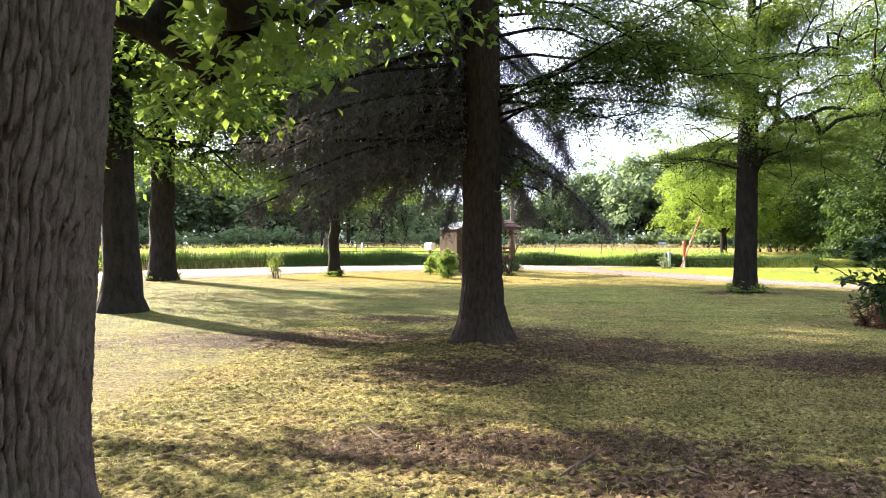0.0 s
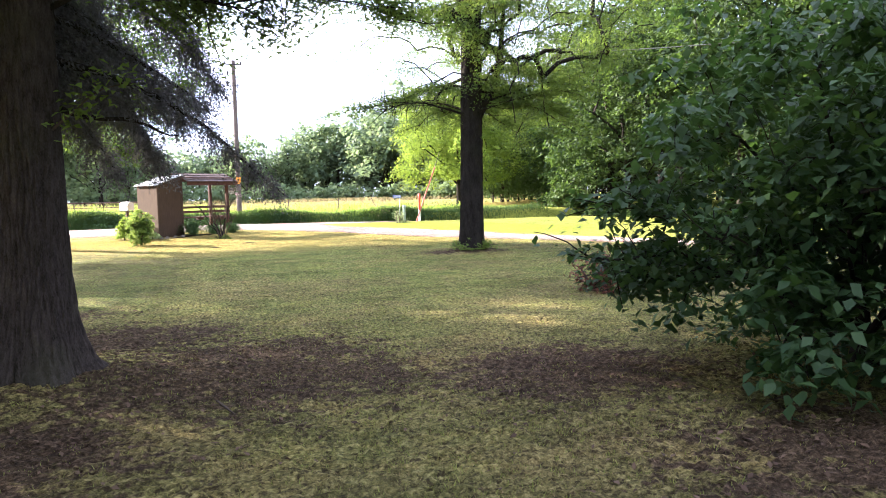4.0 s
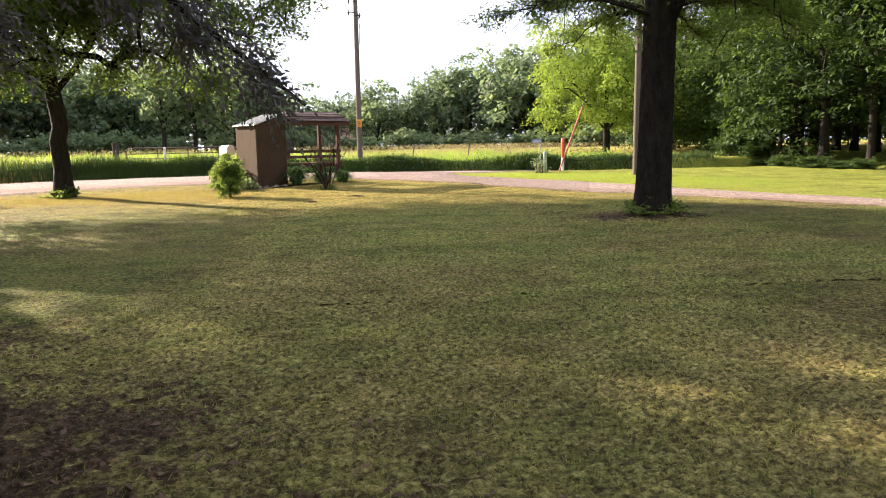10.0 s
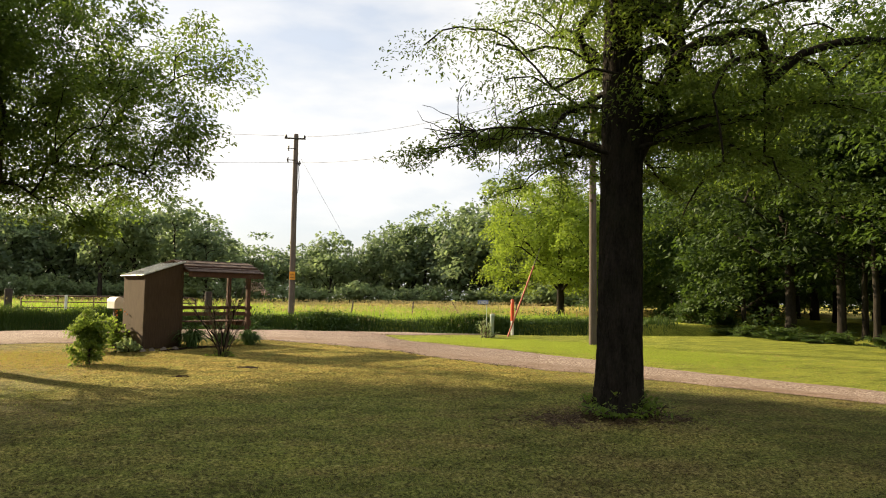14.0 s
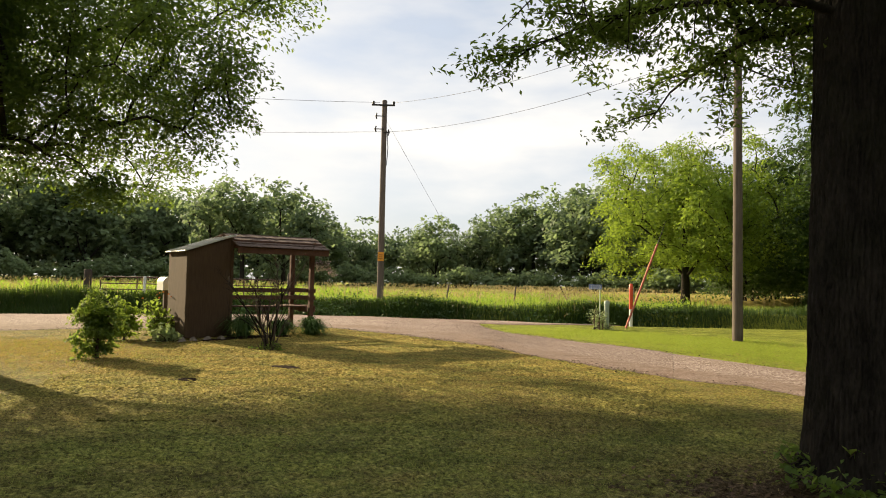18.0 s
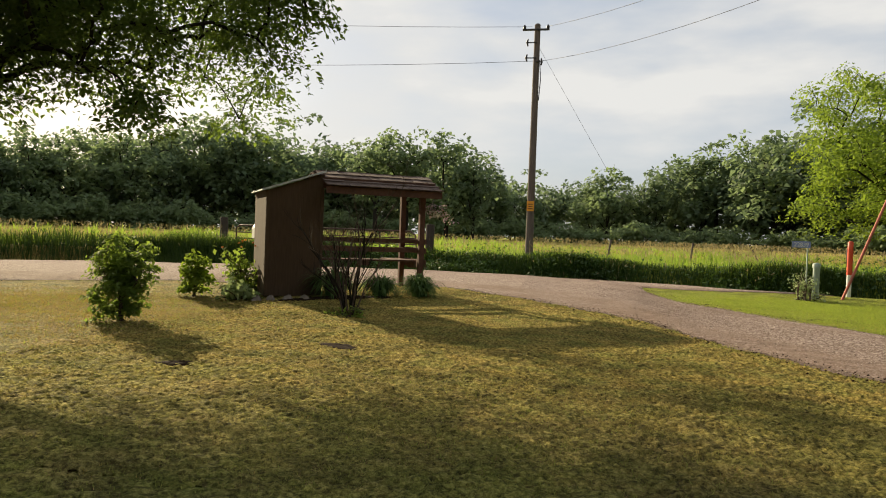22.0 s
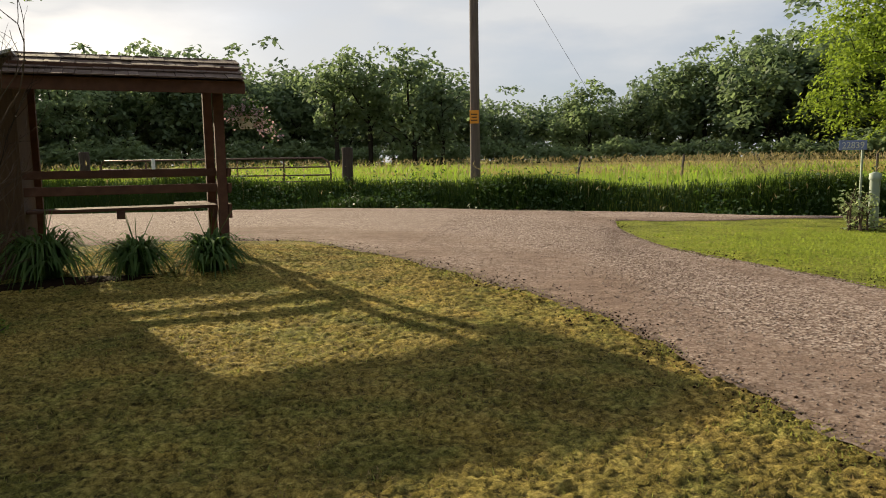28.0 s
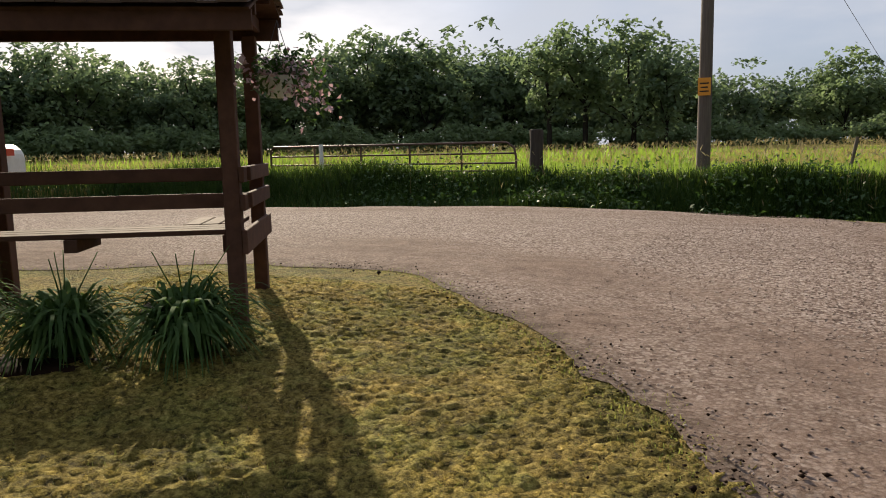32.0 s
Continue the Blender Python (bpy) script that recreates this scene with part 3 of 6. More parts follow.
def blade_mesh(name, co, q, t):
    mesh = bpy.data.meshes.new(name)
    nq, nt = len(q), len(t)
    mesh.vertices.add(len(co))
    mesh.vertices.foreach_set("co", np.asarray(co, dtype=np.float32).ravel())
    mesh.loops.add(nq * 4 + nt * 3)
    mesh.loops.foreach_set("vertex_index", np.concatenate([q.ravel(), t.ravel()]).astype(np.int32))
    mesh.polygons.add(nq + nt)
    mesh.polygons.foreach_set("loop_start", np.concatenate([np.arange(nq) * 4, nq * 4 + np.arange(nt) * 3]).astype(np.int32))
    mesh.polygons.foreach_set("loop_total", np.concatenate([np.full(nq, 4), np.full(nt, 3)]).astype(np.int32))
    mesh.update(calc_edges=True)
    return mesh


def lawn_grass():
    rng = np.random.default_rng(11)
    # tufts along the walk, thinner where the soil shows
    line = smooth_line(((1.0, 4.5), (3.0, 9.5), (3.6, 14), (5, 19), (5.5, 24), (5.6, 29), (5.0, 35)), 8)
    side = np.concatenate([smooth_line(((9.5, 38.8), (12, 36.5), (13.2, 33.5), (15.2, 30.5)), 20), smooth_line(((-6, 30), (-4, 31), (-2, 31), (0.5, 30.5)), 20)])
    for name, mat, tufts, each, tall, wide, label in (("lawn_grass", BLADE, 100000, 6, 0.019, 0.0065, "short mown grass blades standing on the lawn"), ("golden_grass", GOLD, 60000, 5, 0.014, 0.0065, "sunlit yellow-green mown grass in the lawn"), ("lush_grass", LUSH, 24000, 6, 0.013, 0.012, "fresh green mown grass on the island beyond the driveway"), ("dry_grass", STRAW, 62000, 5, 0.014, 0.007, "dry straw-coloured mown grass lying in the lawn")):
        t = rng.uniform(0, 1, tufts)
        k = np.clip((t * (len(line) - 1)).astype(int), 0, len(line) - 1)
        out = rng.standard_t(2.2, tufts) * 2.0
        x = line[k, 0] + out
        y = line[k, 1] + rng.normal(0, 1.2, tufts)
        far = rng.uniform(0, 1, tufts) < (0.1 if mat is BLADE else 0.12)
        if mat is LUSH:
            far[:] = True
        k = rng.integers(0, len(side) // 2, tufts) + (0 if mat is LUSH else len(side) // 2)
        x = np.where(far, side[k, 0] + rng.normal(0, 1.3, tufts), x)
        y = np.where(far, side[k, 1] + rng.normal(0, 1.3, tufts), y)
        out = np.where(far, 8.0, out)
        jit = rng.normal(0, 0.13, (2, tufts))
        keep = ~on_road(x + jit[0], y + jit[1]) & (np.abs(out) < 14)
        patch = np.sin(x * 1.7 + np.sin(y * 1.3)) * np.sin(y * 1.9 + np.sin(x * 1.1))
        for cx, cy, sx, sy in SOIL:
            bare = ((x - cx) / sx) ** 2 + ((y - cy) / sy) ** 2 + 0.5 * patch < 0.8
            keep &= ~bare | (rng.uniform(0, 1, tufts) < (0.42 if mat is BLADE else 0.18))
        keep &= np.sin(33 * x + 3 * np.sin(19 * y)) * np.sin(37 * y + 3 * np.sin(16 * x)) > (-0.05 if mat is BLADE else -0.2)
        if mat is BLADE:
            keep &= rng.uniform(0, 1, tufts) < np.interp(y, [24, 28.5], [1.0, 0.3])
        if mat is GOLD:
            keep &= rng.uniform(0, 1, tufts) < np.interp(y, [23, 28.5], [0.0, 1.0])
        if mat is STRAW:
            keep &= rng.uniform(0, 1, tufts) < np.interp(y, [0, 9, 13, 24, 28, 30], [0.8, 0.6, 0.25, 0.2, 0.8, 1.0])
        x, y, size = x[keep], y[keep], (1 + np.clip(np.abs(out) - 2.5, 0, 8) * 0.15)[keep]
        size = size * rng.uniform(0.6, 1.3, len(x))
        x, y, size = (np.repeat(v, each) for v in (x, y, size))
        n = len(x)
        x = x + rng.normal(0, 0.026, n) * size
        y = y + rng.normal(0, 0.026, n) * size
        yaw = rng.uniform(0, 2 * math.pi, n)
        h = tall * rng.uniform(0.4, 1.3, n) * size
        lean = h * rng.uniform(0.2, 1.7, n)
        s = wide * rng.uniform(0.6, 1.3, n) * size * 0.5
        z = ground_z(x, y)
        a = np.stack([x - np.sin(yaw) * s, y + np.cos(yaw) * s, z - 0.006], 1)
        b = np.stack([x + np.sin(yaw) * s, y - np.cos(yaw) * s, z - 0.006], 1)
        c = np.stack([x + np.cos(yaw) * lean, y + np.sin(yaw) * lean, z + h], 1)
        co = np.stack([a, b, c], 1).reshape(-1, 3)
        ob = link_part(name, array_mesh(name, co, np.arange(len(co)).reshape(-1, 3)), mat)
        tagged(ob, label, "grass", kind="stuff")


def turf():
    """The lawn near the walk: mown clumps with darker brown hollows between them."""
    rng = np.random.default_rng(15)
    for x0, x1, y0, y1, step in ((-3.2, 7.4, 2.8, 16.0, 0.029), (0.6, 10.4, 16.0, 24.6, 0.036), (-0.4, 9.6, 24.6, 37.8, 0.026)):
        xs, ys = np.arange(x0, x1, step), np.arange(y0, y1 + step, step)
        gx, gy = np.meshgrid(xs, ys, indexing="ij")
        gx = gx + rng.uniform(-0.3, 0.3, gx.shape) * step
        gy = gy + rng.uniform(-0.3, 0.3, gy.shape) * step
        h = rng.normal(0, 1, gx.shape)
        soft = (h + np.roll(h, 1, 0) + np.roll(h, 1, 1) + np.roll(h, (1, 1), (0, 1))) * 0.5
        wide = np.kron(rng.normal(0, 1, (len(xs) // 4 + 1, len(ys) // 4 + 1)), np.ones((4, 4)))[:len(xs), :len(ys)]
        for ax in (0, 1, 0, 1):
            wide = (np.roll(wide, 1, ax) + wide * 2 + np.roll(wide, -1, ax)) / 4
        h = np.tanh(0.25 * soft + 1.0 * h + 0.2 * wide)
        # no clumps on the road or at the rim of the patch
        flat = on_road(gx.ravel() + rng.normal(0, 0.1, gx.size), gy.ravel() + rng.normal(0, 0.1, gx.size)).reshape(gx.shape)
        rim = np.minimum(gx - x0, x1 - gx) / 0.8 + rng.normal(0, 0.2, gx.shape)
        if y0 < 3:
            rim = np.minimum(rim, (gy - y0) / 0.6)
        if y1 > 30:
            rim = np.minimum(rim, (y1 - gy) / 0.6)
        z = ground_z(gx, gy) + np.where(flat, -0.04, 0.006 + 0.014 * h - 0.05 * (1 - np.clip(rim, 0, 1)))
        co = np.stack([gx, gy, z], -1).reshape(-1, 3)
        i, j = np.meshgrid(np.arange(len(xs) - 1), np.arange(len(ys) - 1), indexing="ij")
        k = len(ys)
        f = np.stack([i * k + j, (i + 1) * k + j, (i + 1) * k + j + 1, i * k + j + 1], -1).reshape(-1, 4)
        drop = flat.ravel()[f].all(1) | (rim.ravel()[f] < -0.1).all(1)
        mesh = array_mesh("turf", co, f[~drop])
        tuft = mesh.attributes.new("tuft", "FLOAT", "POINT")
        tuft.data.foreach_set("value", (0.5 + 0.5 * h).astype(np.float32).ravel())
        tagged(link_part("turf", mesh, TURF), "uneven mown turf of small grass clumps, darker brown in the hollows", "lawn", kind="stuff")


def tall_grass():
    rng = np.random.default_rng(12)
    edge = smooth_line(((-40, 13.5), (-22.4, 31.2), (-15.2, 38.8), (-9.8, 43.6), (-4.2, 46.0), (0.5, 47.0), (4.2, 46.8), (7.0, 45.9), (11.2, 44.0), (14, 44.2), (22, 45)), 12)
    nrm = np.gradient(edge, axis=0)
    nrm = np.stack([-nrm[:, 1], nrm[:, 0]], 1)
    nrm /= np.linalg.norm(nrm, axis=1, keepdims=True)
    parts = []
    for count, near, far, tall, wide in ((72000, 0.5, 2.2, 0.42, 0.022), (34000, 1.9, 9.0, 0.36, 0.022), (22000, 8.0, 40.0, 0.5, 0.06)):
        k = np.where(rng.uniform(0, 1, count) < 0.55, rng.integers(len(edge) * 3 // 10, len(edge) * 95 // 100, count), rng.integers(0, len(edge), count))
        off = near + (far - near) * rng.uniform(0, 1, count) ** 1.3
        p = edge[k] + nrm[k] * off[:, None] + rng.normal(0, 0.25, (count, 2))
        x, y = p[:, 0], p[:, 1]
        keep = ~on_road(x, y)
        x, y = x[keep], y[keep]
        h = tall * (0.75 + 0.35 * np.sin(x * 0.9) * np.sin(y * 0.7 + x * 0.3)) * np.clip(0.45 + off[keep] * 0.5, 0, 1) * np.interp(x, [-2, 3], [1.5, 1.0])
        parts.append((x, y, h, wide))
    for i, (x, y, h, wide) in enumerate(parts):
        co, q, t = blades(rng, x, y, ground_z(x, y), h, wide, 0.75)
        ob = link_part("meadow_grass", blade_mesh("meadow_grass", co, q, t), BANK_SHADE if i == 0 else MEADOW)
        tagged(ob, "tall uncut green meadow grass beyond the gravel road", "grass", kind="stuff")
    k = rng.integers(len(edge) * 4 // 10, len(edge) * 95 // 100, 12000)
    off = rng.uniform(0.1, 1.7, 12000)
    p = edge[k] + nrm[k] * off[:, None] + rng.normal(0, 0.25, (12000, 2))
    heap = 0.5 + 0.5 * np.sin(p[:, 0] * 2.3) * np.sin(p[:, 0] * 0.9 + 2)
    keep = (heap + rng.normal(0, 0.25, 12000) > 0.45) & ~on_road(p[:, 0], p[:, 1])
    p = p[keep]
    at = np.stack([p[:, 0], p[:, 1], ground_z(p[:, 0], p[:, 1]) + rng.uniform(0.05, 0.65, len(p)) * np.clip(0.4 + off[keep] * 0.5, 0, 1)], 1)
    tagged(link_part("bank_weeds", array_mesh("bank_weeds", *leaves(rng, at, 0.12, 0.5, 0.6)), LEAF_BUSH), "broad-leaved weeds growing among the grass of the ditch bank", "weeds", kind="stuff")
    # seed heads over the meadow
    k = rng.integers(0, len(edge), 9000)
    off = 1.6 + 38 * rng.uniform(0, 1, 9000) ** 1.2
    p = edge[k] + nrm[k] * off[:, None] + rng.normal(0, 0.4, (9000, 2))
    z = ground_z(p[:, 0], p[:, 1])
    stem = rng.uniform(0.4, 0.9, 9000)
    at = np.stack([p[:, 0], p[:, 1], z + stem], 1)
    co, f = leaves(rng, at, 0.16, 0.3, 0.22, 0.1, -1.2)
    co2, q2, t2 = blades(rng, p[:, 0], p[:, 1], z, stem, 0.008, 0.05)
    tagged(link_part("seed_heads", array_mesh("seed_heads", co, f), SEED), "brown seed heads standing above the meadow grass", "grass", kind="stuff")
    tagged(link_part("seed_stems", blade_mesh("seed_stems", co2, q2, t2), SEED), "thin dry stems in the meadow", "grass", kind="stuff")


def far_field():
    """The top of the meadow seen from far: a rolling sheet of grass."""
    rng = np.random.default_rng(3)
    xs, ys = np.linspace(-170, 140, 120), np.linspace(48, 165, 60)
    gx, gy = np.meshgrid(xs, ys, indexing="ij")
    near = np.interp(gx, [-170, -60, -22, -9, 0.5, 7, 11, 30, 140], [-120, 0, 40, 52, 55, 54, 52, 60, 70])
    gy = near + (gy - 48) * 1.0
    z = ground_z(gx, gy) + 0.26 + rng.normal(0, 0.04, gx.shape)
    z[:, 0] -= 0.6
    co = np.stack([gx, gy, z], -1).reshape(-1, 3)
    i, j = np.meshgrid(np.arange(119), np.arange(59), indexing="ij")
    f = np.stack([i * 60 + j, (i + 1) * 60 + j, (i + 1) * 60 + j + 1, i * 60 + j + 1], -1).reshape(-1, 4)

    def build(n, l, p):
        a = noise_node(n, l, 0.25, 4.0)
        b = noise_node(n, l, 5.0, 5.0, 0.7, (1, 1, 4))
        col = blend(n, l, 0.5, ramp(n, l, a, [(0.35, (0.26, 0.25, 0.05)), (0.65, (0.46, 0.37, 0.13))]), ramp(n, l, b, [(0.3, (0.16, 0.17, 0.03)), (0.7, (0.5, 0.4, 0.15))]))
        l.new(col, p.inputs["Base Color"])
        p.inputs["Roughness"].default_value = 1.0
        p.inputs["Specular IOR Level"].default_value = 0.0
        bump(n, l, p, b, 1.0, 0.3)
    ob = link_part("field", array_mesh("field", co, f), material("field_grass", build), smooth=True)
    tagged(ob, "open hay field of yellow-green grass reaching to the woods", "field", kind="structure")


far_field()


# ---- trees ----
def curve_points(rng, a, d, length, n, wander, pull):
    """A wandering line from a along d, pulled up or down on its way."""
    pts = [np.array(a, dtype=float)]
    d = np.array(d, dtype=float)
    for i in range(n):
        d = d + rng.normal(0, wander, 3) + np.array([0, 0, pull])
        d /= np.linalg.norm(d)
        pts.append(pts[-1] + d * length / n)
    return np.array(pts)


def tree_arrays(rng, height, radius, fork, centre, reach, clumps, each, leaf, pad, low=0.0, limbs=5, limb_up=0.95, lean=(0, 0), flare=1.4, flat=0.42, wide=0.62, hang=0.1, shell=0.42, clear=None, coarse=False, furrows=None, sides=14, bushy=False):
    """Trunk, branchwork and leaves of a broad-leaved tree whose foot is at the origin: boughs grow out to clumps of leaves that fill a lobed crown."""
    n = 9
    h = np.linspace(0, 1, n) ** 1.3 * fork
    stem = np.stack([lean[0] * h + rng.normal(0, 0.02, n) * np.minimum(h, 1.5), lean[1] * h + rng.normal(0, 0.02, n) * np.minimum(h, 1.5), h], 1)
    top = stem[-1]
    nodes, up_to = [top], [-1]

    def grow(start, pts):
        ids, last = [start], start
        for p in pts:
            nodes.append(np.asarray(p, dtype=float))
            up_to.append(last)
            last = len(nodes) - 1
            ids.append(last)
        return ids
    chains = []
    leader = curve_points(rng, top, (lean[0], lean[1], 1.0), (height - fork) * 0.62, 7, 0.07, 0.03)[1:]
    chains.append(grow(0, leader))
    turn = rng.uniform(0, 6.28)
    for i in range(limbs):
        az, el = turn + i * 2.399, limb_up + rng.normal(0, 0.12)
        d = (math.cos(az) * math.cos(el), math.sin(az) * math.cos(el), math.sin(el))
        start = 0 if i < 3 else int(rng.integers(1, 4))
        length = 0.62 * np.linalg.norm(np.array(reach) * np.array(d))
        if clear is not None:
            length *= clear(az)
        chains.append(grow(start, curve_points(rng, nodes[start], d, length, 6, 0.09, -0.02)[1:]))
    # where the clumps of leaves sit
    m = clumps * 3
    d = rng.normal(0, 1, (m, 3))
    d /= np.linalg.norm(d, axis=1, keepdims=True)
    az = np.arctan2(d[:, 1], d[:, 0])
    ph = rng.uniform(0, 6.28, 4)
    lobe = 1 + 0.13 * np.sin(3 * az + ph[0] + 2 * d[:, 2]) + 0.1 * np.sin(5 * az + ph[1] - 4 * d[:, 2]) + 0.08 * np.sin(6 * d[:, 2] + ph[2])
    p = d * (rng.uniform(0, 1, m) ** shell * lobe)[:, None] * np.array(reach)
    if clear is not None:
        p[:, :2] *= np.array([clear(a) for a in az])[:, None]
    p = p + np.array(centre)
    under = np.array([low(a) for a in az]) if callable(low) else low
    ok = p[:, 2] > under + rng.normal(0, 0.25, m) + (0 if bushy else 0.25) * np.clip(3.0 - np.hypot(p[:, 0], p[:, 1]), 0, 3)
    p = p[ok][:clumps]
    p = p[np.argsort(np.linalg.norm(p - top, axis=1))]
    for c in p:
        have = np.array(nodes)
        gap = c - have
        far = np.linalg.norm(gap, axis=1)
        cost = far + 0.8 * np.clip(0.25 * far - gap[:, 2], 0, None)
        k = int(np.argmin(cost))
        a = have[k]
        f = np.array([0.3, 0.62, 0.86, 1.0])[:, None]
        pts = a + (c - a) * f + rng.normal(0, 0.035, (4, 3)) * far[k] * (1 - f)
        pts[:, 2] += 0.16 * far[k] * np.sin(math.pi * f[:, 0])
        chains.append(grow(k, pts))
    load = np.zeros(len(nodes))
    for ids in chains:
        load[ids[-1]] += 1
    for k in range(len(nodes) - 1, 0, -1):
        load[up_to[k]] += load[k]
    thick = radius * 0.8 * np.clip(load / load[0], 1e-4, 1) ** 0.47
    all_nodes = np.array(nodes)
    branches = []
    for ids in chains:
        r = thick[ids].copy()
        r[0] = min(r[0], r[1] * 1.15)
        r = np.maximum(r, 0.004)
        if coarse and r[1] < 0.05 and len(branches) > 3:
            continue
        branches.append(tube(all_nodes[ids], r, 3 if coarse else (9 if r[1] > 0.06 else 5)))
    rad = np.interp(h, [0, fork], [radius, radius * 0.84]) * (1 + (flare - 1) * np.exp(-h / 0.28))
    stem = np.concatenate([stem, leader[:1] * 0.5 + top * 0.5])
    stem[0, 2] -= 0.12
    wood = tube(stem, np.concatenate([rad, [radius * 0.6]]), sides, rough=0.04, seed=3)
    if furrows:
        wood = furrowed_trunk(rng, radius * 0.95, fork + 0.25, lean, furrows[0], furrows[1], 150, 220, 0.03, flare - 1)
    # the leaves
    k = np.repeat(np.arange(len(p)), each)
    size = (pad * rng.uniform(0.65, 1.3, len(p)))[k]
    q = rng.normal(0, 0.55, (len(k), 3))
    far = np.linalg.norm(q, axis=1, keepdims=True)
    q *= np.minimum(1.0, 1.15 / (far + 1e-6))
    off = q * size[:, None] * np.array([1, 1, flat])
    off[:, 2] -= 0.3 * np.hypot(off[:, 0], off[:, 1]) ** 2 / size + hang * size * np.clip(np.hypot(q[:, 0], q[:, 1]) - 0.5, 0, 1)
    at = p[k] + off
    crown = leaves(rng, at, leaf, 0.5, wide, 0.14, 0.15, np.arctan2(off[:, 1], off[:, 0]) + rng.normal(0, 0.8, len(k)))
    return wood, merged(branches), crown


def tree(name, at, seed, bark, leafmat, label, group="", **kw):
    rng = np.random.default_rng(seed)
    wood, branches, crown = tree_arrays(rng, **kw)
    ob = thing(name, (at[0], at[1], gz(at[0], at[1])), label, "tree", group)
    link_part("trunk", array_mesh("trunk", *wood), bark, ob, smooth="furrows" not in kw)
    link_part("branchwork", array_mesh("branchwork", *branches), bark, ob, smooth=True)
    link_part("crown", array_mesh("crown", *crown), leafmat, ob)
    return ob


def furrowed_trunk(rng, radius, tall, lean, furrows, depth, rows, sides, taper=0.045, flare=0.32, foot=0.25):
    """A trunk whose bark stands in ridges between deep cracks."""
    h = np.linspace(0, 1, rows) ** 1.1 * tall
    a = np.linspace(0, 2 * math.pi, sides, endpoint=False)
    hh, aa = np.meshgrid(h, a, indexing="ij")
    r = radius * (1 - taper * hh) * (1 + flare * np.exp(-hh / foot) * (1 + 0.35 * np.sin(aa * 5 + 1)))
    warp = aa * furrows + 1.1 * np.sin(hh * 3.1 + 2 * np.sin(aa * 2)) + 0.8 * np.sin(hh * 7.3 + aa * 5) + 0.5 * np.sin(hh * 17 + aa * 9)
    split = 1 - np.exp(-(np.sin(warp) / 0.26) ** 4)
    cell = np.floor(warp / math.pi)
    phase = np.sin(cell * 12.9898) * 43758.5 % 6.283
    cross = 1 - np.exp(-(np.sin(hh * 13 + phase + 0.5 * np.sin(warp * 2)) / 0.2) ** 4)
    plate = 0.75 + 0.25 * np.sin(phase * 3 + np.floor((hh * 13 + phase) / math.pi) * 2.1)
    r = r + depth * split * (0.45 + 0.55 * cross) * plate + 0.09 * depth * np.sin(hh * 53 + phase) * np.sin(aa * 57 + hh * 23) * split
    r = r + rng.normal(0, 0.05 * depth, r.shape)
    co = np.stack([lean[0] * hh + r * np.cos(aa), lean[1] * hh + r * np.sin(aa), hh - 0.12], -1).reshape(-1, 3)
    i, j = np.meshgrid(np.arange(rows - 1), np.arange(sides), indexing="ij")
    return co, np.stack([i * sides + j, i * sides + (j + 1) % sides, (i + 1) * sides + (j + 1) % sides, (i + 1) * sides + j], -1).reshape(-1, 4)



